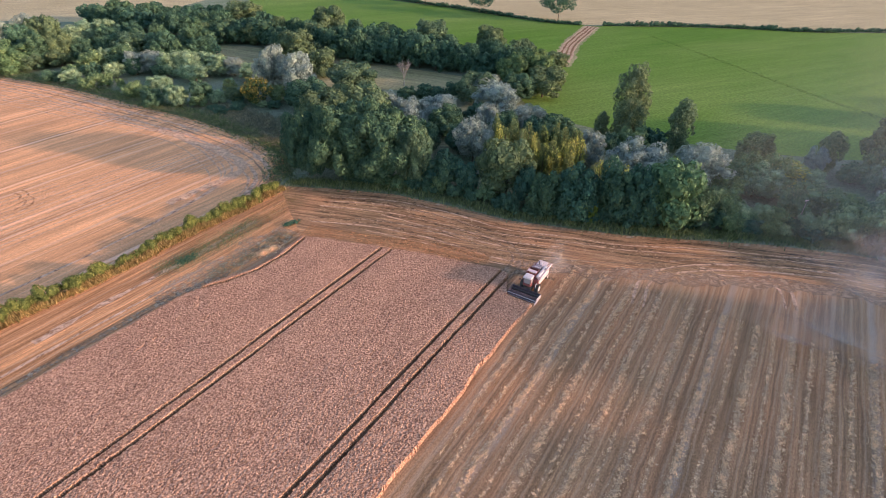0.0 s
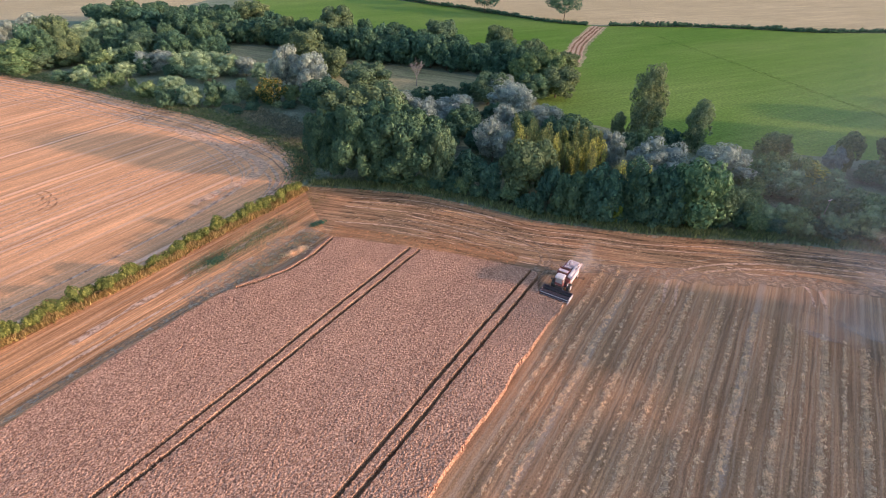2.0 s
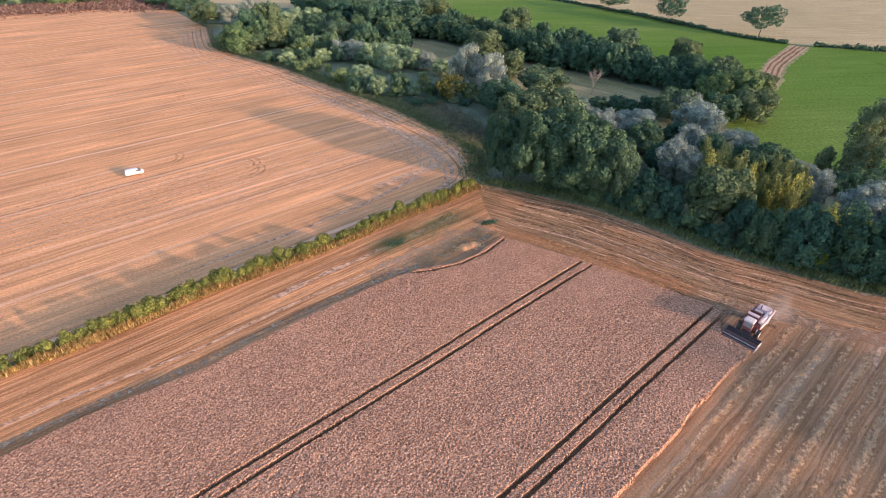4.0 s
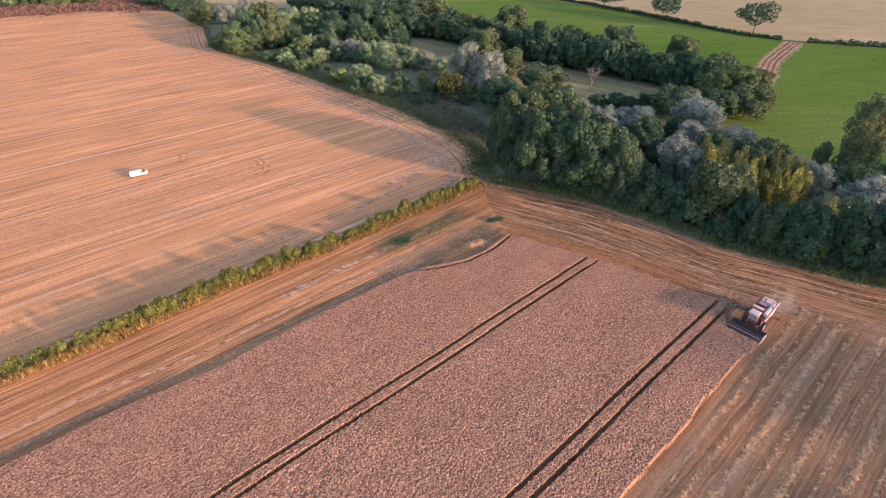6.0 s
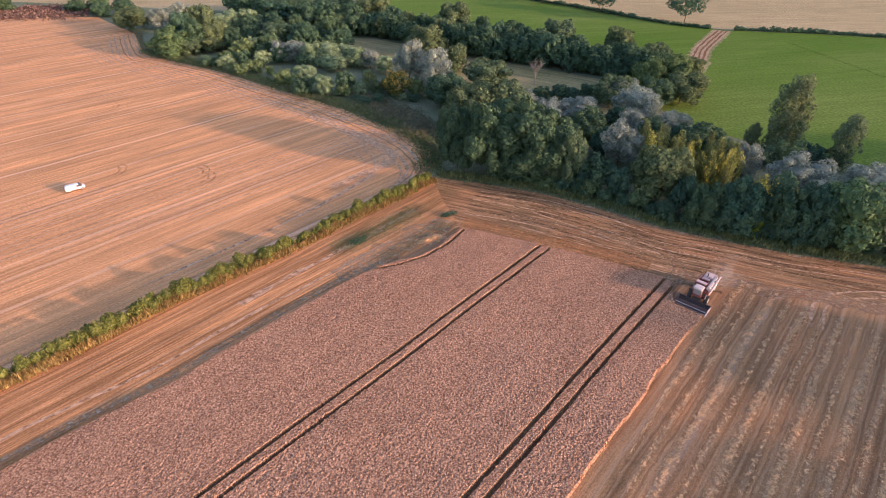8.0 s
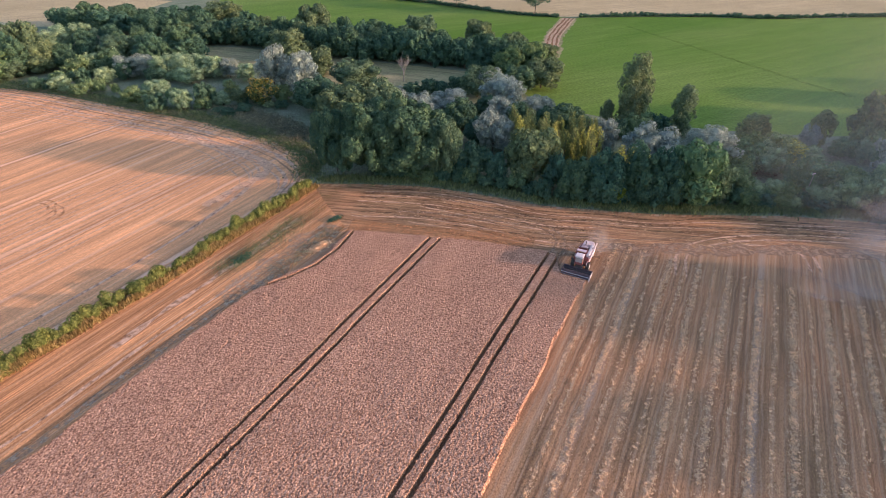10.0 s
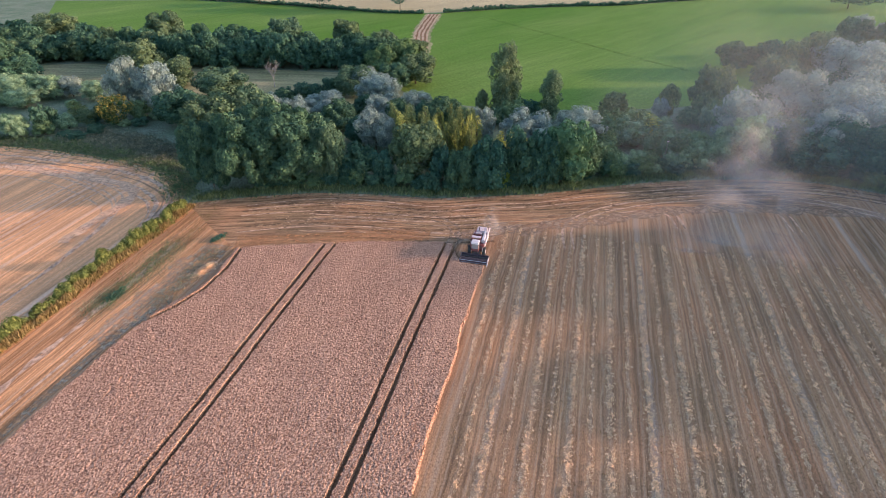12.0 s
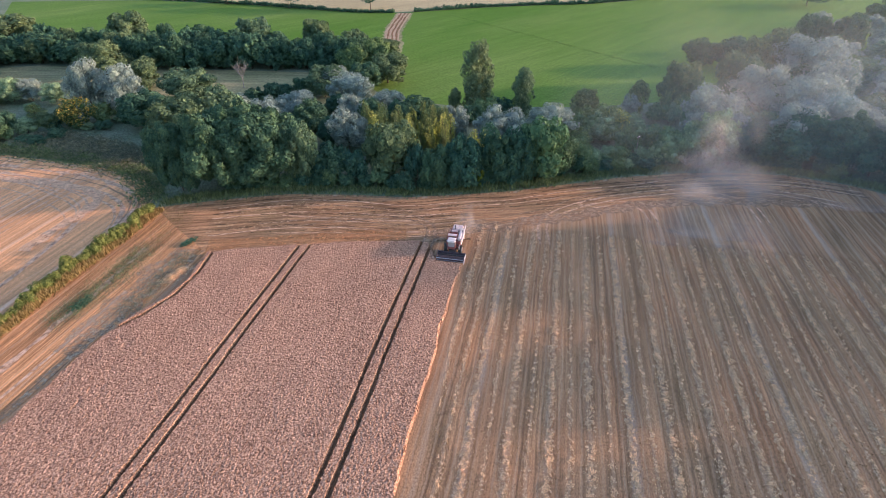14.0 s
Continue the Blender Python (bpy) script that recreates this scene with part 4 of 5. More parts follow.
plant("willowg", -104, 220.9, 10, 6.7)
plant("willowg", -98.6, 221.5, 9, 5.9)
plant("willowg", -91.5, 219.6, 9, 6)
plant("willow", -85.5, 218.4, 8, 4.6)
plant("willowg", -98.9, 211.6, 7, 5.1)
plant("bush", -114.8, 215.5, 5.6, 2.8)
plant("oliveb", -110.5, 219.1, 6.4, 2.8)
plant("olive", -138.4, 244.5, 12, 8.6)
plant("willowg", -144.4, 230.6, 8.5, 4.3)
plant("willowg", -138, 235.8, 9.5, 4.3)
plant("willowg", -132.3, 215.1, 6.6, 4)
plant("oak", -126.3, 220, 7.4, 4)
plant("oak", -181.6, 237.7, 17, 7.5)
plant("olive", -178.1, 247.7, 18, 8.3)
plant("oak", -175.1, 233, 13, 7)
plant("olive", -167.4, 238.2, 12, 6.3)
plant("olive", -173.4, 227.1, 6.8, 5.3)
plant("olive", -165.9, 233.9, 7.7, 5.3)
plant("oliveoak", -180.7, 223.4, 12.3, 9.2)
plant("oak", -168.1, 238.5, 8.5, 5.2)
plant("oak", -160.7, 244.9, 9.5, 5.2)
plant("oak", -159.7, 240.7, 8.9, 5.5)
plant("oak", -151.7, 247.1, 10.1, 5.5)
plant("oliveb", -146.4, 224.6, 8.5, 6)
plant("oak", -137.6, 231.4, 9.5, 6)
plant("willowg", -192.4, 273.1, 9.4, 7.4)
plant("willowg", -181.8, 281.5, 10.6, 7.4)
plant("willowg", -181, 276.9, 9.4, 6.3)
plant("willowg", -171.8, 283.9, 10.6, 6.3)
plant("willow", -221.6, 276, 11.3, 6.7)
plant("willow", -212.5, 284.4, 12.7, 6.7)
plant("oak", -174, 308.9, 12.2, 7.4)
plant("oak", -162.8, 316.2, 13.8, 7.4)
plant("oak", -195.9, 317.7, 9.4, 5.2)
plant("oak", -188.3, 323.6, 10.6, 5.2)
plant("oak", -124.8, 244.2, 13.2, 8)
plant("oak", -112.3, 251.4, 14.8, 8)
plant("oak", -146.5, 298.6, 12.2, 7.3)
plant("oak", -135, 305.3, 13.8, 7.3)
plant("oak", -129.3, 302.5, 11.3, 6.2)
plant("oak", -119.3, 307.9, 12.7, 6.2)
plant("oak", -124.4, 236.5, 8.5, 4.2)
plant("oak", -117.8, 241.2, 9.5, 4.2)
plant("oak", -111.4, 249.1, 10, 7.5)
plant("oak", -147.8, 268.1, 9.4, 4.8)
plant("oak", -140.4, 273.4, 10.6, 4.8)
plant("oak", -167, 274.3, 9.4, 6.1)
plant("oak", -157.9, 281, 10.6, 6.1)
plant("oliveoak", 26.9, 205.4, 12.2, 6.4)
plant("oliveoak", 37.8, 204.9, 13.8, 6.4)
plant("olive", 36.2, 191.7, 11, 7.2)
plant("oak", 26.2, 225.2, 12, 8.3)
plant("olive", -6.6, 261.4, 15, 8)
plant("olive", -59.3, 290.8, 16, 9)
plant("olive", 21.4, 256.6, 13, 6.5)
plant("olive", -109.5, 315.6, 15, 10.9)
plant("oak", -42.2, 268.2, 14, 5)
plant("oak", -25.4, 265.6, 13, 7.3)
plant("oak", 25.9, 186.5, 10, 6.3)
plant("olive", 47.2, 229.4, 8, 5.2)
plant("fartree", 69.8, 344.7, 17, 9.5)
plant("fartree", 23.1, 368.7, 15.5, 9.5)
plant("fartree", -12.5, 399.8, 13, 9.5)
plant("fartree", 329.7, 249.8, 11.3, 14.1)
plant("olive", -235, 272, 11.8, 9.4)
plant("oak", -278.2, 304.7, 8.8, 6.3)
plant("oak", -269.8, 312.9, 9.9, 6.3)
plant("oak", -303.3, 314.2, 7.8, 6.6)
plant("oak", -294.7, 323.1, 8.8, 6.6)
plant("willow", 132.8, 111.5, 16.9, 9.4)
plant("willow", 104.7, 100.9, 16.2, 8.6)
plant("willow", 136.6, 97.5, 16.9, 10.2)
plant("willow", 173, 125.8, 19.5, 12.6)
plant("oak", 162.9, 164.2, 11.3, 7.1)
plant("oak", 171, 156.4, 12.7, 7.1)
plant("olive", 113.4, 124.7, 16.9, 6.1)
plant("olive", 139.5, 125.9, 16.9, 7.9)
plant("olive", 156.4, 136.4, 18.5, 6.6)
plant("olive", 169.9, 136, 19.5, 7.7)
plant("willow", 153.9, 105, 18.2, 8.9)
plant("willow", 133.1, 89, 15.6, 8.9)
plant("willow", 120, 86.6, 14.3, 7.7)
plant("bigoak", 118.6, 83.9, 13, 6.7)
plant("bigoak", 124.6, 75.4, 14.7, 6.7)
plant("oliveoak", 113.6, 96.2, 11, 8.4)
plant("oak", 109.2, 84.5, 10.4, 7.8)
plant("willowg", 94, 91.2, 14.3, 7.4)
plant("willowg", 93.4, 93.9, 9, 6.7)
plant("oliveb", 81.7, 104.2, 8, 4.7)
plant("oliveb", 87.5, 100, 9, 4.7)
plant("willowg", 85.7, 93.1, 8, 4.9)
plant("oliveb", 80.3, 105.2, 7, 3.4)
plant("willowg", 99.1, 89.3, 6.9, 3.4)
plant("bush", 102.7, 86, 7.8, 3.4)
plant("oak", 122, 76.5, 11.3, 5.7)
plant("oak", 126.7, 69.3, 12.7, 5.7)
plant("oliveb", 89.1, 91.8, 5, 2.9)
plant("willowg", 92.3, 89.5, 5.6, 2.9)
plant("oliveb", 109.4, 108.8, 9, 5.7)
plant("poplar", 101.4, 128.8, 11, 3)
plant("willow", 96.3, 125.4, 8, 2.5)
plant("poplar", 81.6, 130.4, 10, 3.2)
plant("oliveb", 77.7, 122.8, 7.5, 4.2)
plant("oliveb", 83.4, 119.7, 8.5, 4.2)
plant("aspeny", 85.5, 118.4, 7, 4.5)
plant("willowg", 74.7, 113.3, 5.6, 3)
plant("oliveb", 78.7, 111.5, 6.4, 3)
plant("oliveb", 103.6, 120.8, 5.6, 3.4)
plant("willowg", 107.8, 118, 6.4, 3.4)
plant("willowg", 89.8, 117.3, 6, 4.6)
plant("oliveb", 111.1, 121.9, 9, 5)
plant("oliveb", 67.2, 99.8, 4, 2.7)
plant("oliveb", 70.8, 98.2, 4.5, 2.7)
plant("oliveb", 61.6, 98.3, 4.1, 3)
plant("willowg", 77.3, 96.4, 4.7, 2.3)
plant("willowg", 80.2, 95, 5.3, 2.3)
plant("oliveb", 70.7, 96.1, 2.6, 1.6)
plant("willowg", 72.8, 95.6, 3, 1.6)
plant("oak", 229.5, 168.3, 15, 7.6)
plant("oak", 236.8, 158.7, 17, 7.6)
plant("oak", 174.7, 128.2, 13, 9)
plant("oak", 136.1, 106.6, 10, 7.4)
plant("oak", 166.7, 127.5, 12, 7.5)
plant("oak", 127.4, 112.6, 10, 5.2)


def wood(line, depth, count, kinds, h0, h1, r0, r1, seed):
    """A belt of trees along a line, depth metres wide."""
    rnd = random.Random(seed)
    pts = smooth_line(line, 1.0)
    for i in range(count):
        k = int((i + rnd.random()) / count * (len(pts) - 1))
        q, d = pts[k], (pts[min(k + 1, len(pts) - 1)] - pts[max(k - 1, 0)]).normalized()
        off = (i % 3 + rnd.uniform(0.15, 0.85)) / 3 * depth
        plant(rnd.choice(kinds), round(q.x - d.y * off, 2), round(q.y + d.x * off, 2), rnd.uniform(h0, h1), rnd.uniform(r0, r1))


plant("bush", 106.5, 84.5, 5.5, 4.2)
plant("bush", 112, 82, 6.5, 4.5)
plant("bush", 100.5, 86, 4.5, 3.6)
plant("oak", -390.8, 278.9, 13, 8)
plant("willowg", -383.2, 283.5, 10, 6)
plant("oak", -373.5, 288.8, 14, 8)
plant("oliveb", -363.9, 294.0, 9, 7)
plant("oliveb", -357.0, 298.5, 9, 7)
plant("oak", -348.3, 303.5, 12, 8)
STAND = random.Random(21)
for i in range(80):
    x0, y0 = STAND.uniform(14, 37), STAND.uniform(118, 140)
    if 0.55 * x0 + y0 < 151 and 0.55 * x0 + y0 > 130:
        plant("aspeny" if STAND.random() < 0.2 else "aspen", round(x0, 1), round(y0, 1), STAND.uniform(7.5, 12.5), STAND.uniform(0.9, 1.6))
wood([(-126, 276), (-93.5, 272), (-53.4, 249.6), (-21.2, 233.5), (14.6, 217), (28, 208)], 20, 66, ["faroak", "faroak", "faroak", "olive"], 9, 13.5, 4.5, 7, 5)
wood([(-205, 318), (-130, 300)], 24, 12, ["faroak"], 9, 13, 6, 9, 6)
EAST = random.Random(52)
for x, y in ((150, 88), (163, 92), (176, 99), (160, 76), (146, 72), (176, 84), (190, 106), (193, 92), (206, 101), (187, 120), (203, 118), (219, 112), (217, 128), (202, 138), (232, 124), (237, 141), (222, 150),
             (190, 150), (206, 160), (252, 152), (268, 158), (258, 172), (282, 176), (246, 180), (300, 186), (330, 200)):
    plant(EAST.choice(["willow", "willow", "willow", "olive", "poplar"]), x + EAST.uniform(-2, 2), y + EAST.uniform(-2, 2), EAST.uniform(8, 10.5) if y < 93 else EAST.uniform(10, 14), EAST.uniform(6.0, 8.5))
for x, y in ((137, 66), (145, 58), (132, 58), (141, 48)):
    plant("oak", x, y, EAST.uniform(12, 15), EAST.uniform(5.5, 7.5))
# Unseen trees right of the view, added to cast shade over the stubble.
plant("oak", 131, 40, 24.5, 8.5)
plant("oak", 126, 32, 22, 8)
plant("oak", 138, 46, 23, 8)
for x, y in ((118, -6), (120, 5), (119, 14), (121, -16)):
    plant("oak", x, y, 20.5, 8)
wood([(129, 48), (124, 28), (118, 2), (117, -40)], 26, 26, ["oak", "oak", "olive"], 15, 21.5, 6, 8.5, 8)


SKIRT = random.Random(31)
for q in smooth_line([(x + 1.2, y + 4.4) for x, y in TREES_FRONT[1:13]], 3.4):
    plant(SKIRT.choice(["bush", "bush", "bush", "oliveb"]), round(q.x + SKIRT.uniform(-1, 1), 1), round(q.y + SKIRT.uniform(-1, 1.6), 1), SKIRT.uniform(2.4, 5.0), SKIRT.uniform(1.8, 2.8))
SCRUB = random.Random(32)
for i in range(20):
    s = SCRUB.random()
    plant(SCRUB.choice(["bush", "oliveb", "willowg", "willowg"]), round(-50 - 120 * s + SCRUB.uniform(-10, 12), 1), round(152 + 62 * s + SCRUB.uniform(6, 34), 1), SCRUB.uniform(1.6, 4.2), SCRUB.uniform(1.3, 3.0))


for rows in TEMPLATE.values():
    for ob in rows:
        if ob.location.length < 0.01:
            for o in (*ob.children_recursive, ob):
                bpy.data.objects.remove(o)


def hedge(name, line, height, width, per_metre, size, seed, label, kind="hedge", rough=0.35):
    """A cut field hedge: stems, lumpy body and leaves along a line."""
    root = tagged(new(name), label, "hedge")
    rng = np.random.default_rng(seed)
    pts = smooth_line(line, 1.0)
    clumps, bm = [], bmesh.new()
    for i, q in enumerate(pts):
        s = 1 + rng.normal(0, rough * 0.5)
        s *= 0.45 + 1.0 * float(lattice_noise(np.array([i * 1.0]), np.array([0.0]), 7.0, seed)[0])
        s = min(max(0.45 + 0.55 * s, 0.78), 1.2)
        h, w = height * s, width * (0.45 + 0.55 * s)
        for _ in range(2):
            k = rng.uniform(0.5, 1.0)
            clumps.append((q.x + rng.normal(0, 0.5), q.y + rng.normal(0, 0.5), h * 0.5 * k, w * 0.5 * k, h * 0.52 * k))
        if i % 3 == 0:
            limb(bm, (q.x, q.y, -0.1), (q.x + rng.normal(0, 0.2), q.y + rng.normal(0, 0.2), h * 0.6), 0.06, 0.03, 5)
    part("stem", bm, M_BARK, root)
    v, f = crown_data(clumps, int(len(pts) * per_metre), size, seed, core=0.78, each=3)
    mesh_object("foliage", v.tolist(), f.tolist(), LEAF[kind], root)
    return root


hedge("field_hedge", HEDGE, 3.0, 2.3, 460, 0.14, 12, "long rough hedge with yellow-green and rusty leaves", rough=0.6)
hedge("far_hedge", [(-150, 490), (-58.0, 439.3), (0, 395), (31.9, 365), (59.2, 340.5), (80, 329.5)], 2.4, 2.6, 34, 0.38, 13, "dark hedge between far fields", "oak")
hedge("far_hedge", [(94, 328), (136.6, 326.2), (172.9, 320.5), (208.7, 311.2), (252.1, 310.7), (460, 298)], 2.4, 2.6, 34, 0.38, 14, "dark hedge between far fields", "oak")


def weeds(name, line, width, count, size, height, seed, label, kind="weed", upright=False):
    """Rough grass and nettles along a line."""
    rng = np.random.default_rng(seed)
    pts = np.array([q[:] for q in smooth_line(line, 0.5)])
    k = rng.integers(0, len(pts), count)
    p = pts[k] + np.stack([rng.normal(0, width * 0.35, count), rng.normal(0, width * 0.35, count), np.zeros(count)], -1)
    p[:, 2] = height * rng.uniform(0.2, 1.0, count) * (0.4 + lattice_noise(p[:, 0], p[:, 1], 2.5, seed))
    up = np.stack([rng.normal(0, 1, count), rng.normal(0, 1, count), np.full(count, 0.5)], -1)
    v, f = leaf_cloud(p, up / np.linalg.norm(up, axis=1, keepdims=True), size, rng, slim=0.16 if upright else 0.4, upright=upright)
    v[:, 2] = np.maximum(v[:, 2], 0.0)
    return tagged(mesh_object(name, v.tolist(), f.tolist(), LEAF[kind], None), label, "weeds", kind="stuff")


weeds("rough_grass", [(x + 0.6, y + 2.2) for x, y in TREES_FRONT], 3.6, 30000, 0.36, 1.0, 31, "rank green grass and nettles below the trees", "lush", True)
weeds("rough_grass", [(-42, 124), (-46, 139), (-58, 152), (-82, 170), (-111, 186), (-146, 206), (-177, 219), (-197, 229)], 6.0, 26000, 0.26, 0.8, 32, "rank grey-green grass at the stubble's edge", "lush")
weeds("dry_grass", [(x + 1.3, y - 0.9) for x, y in HEDGE], 1.1, 30000, 0.36, 1.25, 37, "tall golden dry grass along the hedge", "rust", True)
weeds("dry_grass", [(-38, 116), (-37, 110), (-40, 104), (-46, 96), (-51, 88)], 7.0, 2600, 0.17, 0.26, 38, "golden dry grass at the field corner", "rust", True)
weeds("heath", [(-373, 264), (-362, 277), (-348, 290), (-336, 305), (-319, 311), (-303, 309)], 26.0, 26000, 0.7, 1.6, 41, "purplish brown scrub beyond the far edge of stubble", "heath")
weeds("dry_grass", [(x + 0.8, y + 1.4) for x, y in LEFT_EDGE], 2.4, 14000, 0.30, 0.7, 42, "pale dry grass bank along the stubble's edge", "weed", True)
weeds("thistle_patch", [(-48, 150), (-60, 163), (-75, 176)], 9.0, 18000, 0.26, 0.9, 33, "grey-purple patch of thistles and weeds")
weeds("weed_patch", [(-54, 81.5), (-51, 86), (-46, 90.5), (-42.4, 97), (-40, 102)], 5.0, 4200, 0.15, 0.3, 34, "low green weeds on bare ground", "weed", True)
weeds("weed_patch", [(-44, 80), (-39, 87), (-34, 95)], 4.5, 4200, 0.15, 0.24, 39, "sparse greyish weeds on bare ground", "weed", True)
weeds("weed_patch", [(-53.5, 83), (-49, 89), (-45.5, 95), (-43, 100)], 4.0, 2600, 0.17, 0.36, 43, "fresh green weeds on the stubble strip", "oliveb", True)
weeds("weed_patch", [(-34.5, 99.2), (-32.5, 100.6)], 1.2, 350, 0.2, 0.6, 35, "small dark green clump of weeds", "bush")
weeds("weed_patch", [(-51.5, 84.5), (-50, 86.5)], 1.4, 420, 0.2, 0.6, 36, "small dark green clump of weeds", "bush")


def straw_heap(x, y):
    """A small pile of pale straw and stones left at the field's corner."""
    rng = np.random.default_rng(61)
    p = rng.normal(0, 1, (900, 3)) * (0.9, 0.6, 0)
    p[:, 2] = 0.55 * np.exp(-(p[:, 0] / 1.1) ** 2 - (p[:, 1] / 0.8) ** 2) * rng.uniform(0.3, 1, 900) + 0.03
    v, f = leaf_cloud(p, np.tile([0, 0, 1.0], (900, 1)), 0.16, rng, flat=0.7)
    v[:, 2] = np.maximum(v[:, 2], 0)
    ob = tagged(mesh_object("straw_heap", v.tolist(), f.tolist(), M_STRAW), "small pale heap of straw at the wheat's corner", "straw heap")
    ob.matrix_basis = pose(x, y, 0.03, 0, 0, 30)


straw_heap(-35.2, 89.6)
straw_heap(-36.6, 88.2)


def dead_tree(x, y, h, r):
    root = tagged(new("dead_tree"), "bare bleached dead tree standing in the meadow", "tree")
    rnd = random.Random(4)
    bm, twigs = bmesh.new(), bmesh.new()
    limb(bm, (0, 0, -0.2), (0.1, 0, h * 0.45), 0.2, 0.12, 8)
    for i in range(9):
        a = i * 2.4
        tip = Vector((r * rnd.uniform(0.4, 1.0) * math.cos(a), r * rnd.uniform(0.4, 1.0) * math.sin(a), h * rnd.uniform(0.75, 1.0)))
        foot = Vector((0.05, 0, h * rnd.uniform(0.25, 0.45)))
        limb(bm, foot, tip, 0.07, 0.03, 6)
        for _ in range(14):
            q = foot.lerp(tip, rnd.uniform(0.4, 0.95))
            limb(twigs, q, q + Vector((rnd.uniform(-1, 1), rnd.uniform(-1, 1), rnd.uniform(0.4, 1.3))) * h * 0.16, 0.03, 0.012, 4)
    part("trunk", bm, M_BLEACHED, root)
    part("twigs", twigs, M_BLEACHED, root)
    root.matrix_basis = pose(x, y, 0)


dead_tree(-15.4, 206, 9.4, 3.9)

# ---- the combine harvester ----
M_RED = painted("faded_red_paint", (0.22, 0.055, 0.05), 0.55)
M_CREAM = painted("dusty_cream_paint", (0.66, 0.54, 0.49), 0.55)
M_PINK = painted("dusty_side_panel", (0.62, 0.45, 0.42), 0.6)
M_DARK = painted("dark_steel", (0.06, 0.05, 0.05), 0.6, 0.3)
M_STEEL = painted("worn_steel", (0.55, 0.52, 0.53), 0.5, 0.2)
M_RAKE = painted("reel_paint", (0.085, 0.055, 0.065), 0.6, 0.1)
M_TYRE = painted("tyre_rubber", (0.03, 0.028, 0.026), 0.85, 0.0, 0.5)
M_GRAIN = painted("grain", (0.42, 0.26, 0.12), 0.9, 0.0, 0.2, 30.0)
M_WHITE = painted("white_car_paint", (0.70, 0.69, 0.68), 0.3, 0.0, 0.08)
M_GLASS, _n, _l, _b = base_material("window_glass", 0.08)
_b.inputs["Base Color"].default_value = (0.10, 0.10, 0.11, 1)
_b.inputs["Specular IOR Level"].default_value = 0.6
_b.inputs["Coat Weight"].default_value = 0.5
# Cab glass: the sky's pale reflection is put into the base colour.
M_SKY_GLASS = painted("glass_with_sky_tone", (0.36, 0.30, 0.28), 0.25, 0.0, 0.3)
M_LAMP = painted("lamp_glass", (0.7, 0.68, 0.62), 0.15, 0.0, 0.05)


def block(bm, x0, x1, y0, y1, z0, z1, taper=None, bevel=0.05):
    """A box with softened edges; taper scales its top about its middle (sx, sy)."""
    made = bmesh.ops.create_cube(bm, size=1.0, matrix=pose((x0 + x1) / 2, (y0 + y1) / 2, (z0 + z1) / 2) @ Matrix.Diagonal((x1 - x0, y1 - y0, z1 - z0, 1)))["verts"]
    if taper:
        cx, cy = (x0 + x1) / 2, (y0 + y1) / 2
        for v in made:
            if v.co.z > (z0 + z1) / 2:
                v.co.x, v.co.y = cx + (v.co.x - cx) * taper[0], cy + (v.co.y - cy) * taper[1]
    if bevel:
        edges = list({e for v in made for e in v.link_edges})
        bmesh.ops.bevel(bm, geom=edges, offset=bevel, segments=2, affect="EDGES")


def boxed(name, parent, material, *sizes, label="", **extra):
    bm = bmesh.new()
    block(bm, *sizes, **extra)
    return part(name, bm, material, parent, label)


def disc(bm, x, y, z, radius, width, sides=24, inner=0.0):
    bmesh.ops.create_cone(bm, cap_ends=True, segments=sides, radius1=radius, radius2=radius, depth=width, matrix=pose(x, y, z, 0, 90, 0))


def wheel(parent, x, y, radius, width):
    tyre = bmesh.new()
    disc(tyre, 0, 0, 0, radius, width * 0.8, 28)
    disc(tyre, 0, 0, 0, radius * 0.93, width, 28)
    for i in range(20):
        a = i / 20 * 6.283
        for s in (-1, 1):
            bmesh.ops.create_cube(tyre, size=1.0, matrix=pose(s * width * 0.2, 0, 0) @ Matrix.Rotation(a + s * 0.08, 4, "X") @ pose(0, 0, radius, 0, 0, s * 25) @ Matrix.Diagonal((width * 0.5, 0.08, 0.07, 1)))
    w = part("wheel", tyre, M_TYRE, parent, "black lugged tyre")
    rim = bmesh.new()
    for s in (-1, 1):
        disc(rim, s * width * 0.42, 0, 0, radius * 0.55, width * 0.22, 20)
    disc(rim, 0, 0, 0, radius * 0.16, width * 1.12, 12)
    part("rim", rim, M_CREAM, w, "dusty pale steel rim")
    w.matrix_basis = pose(x, y, radius)
    return w


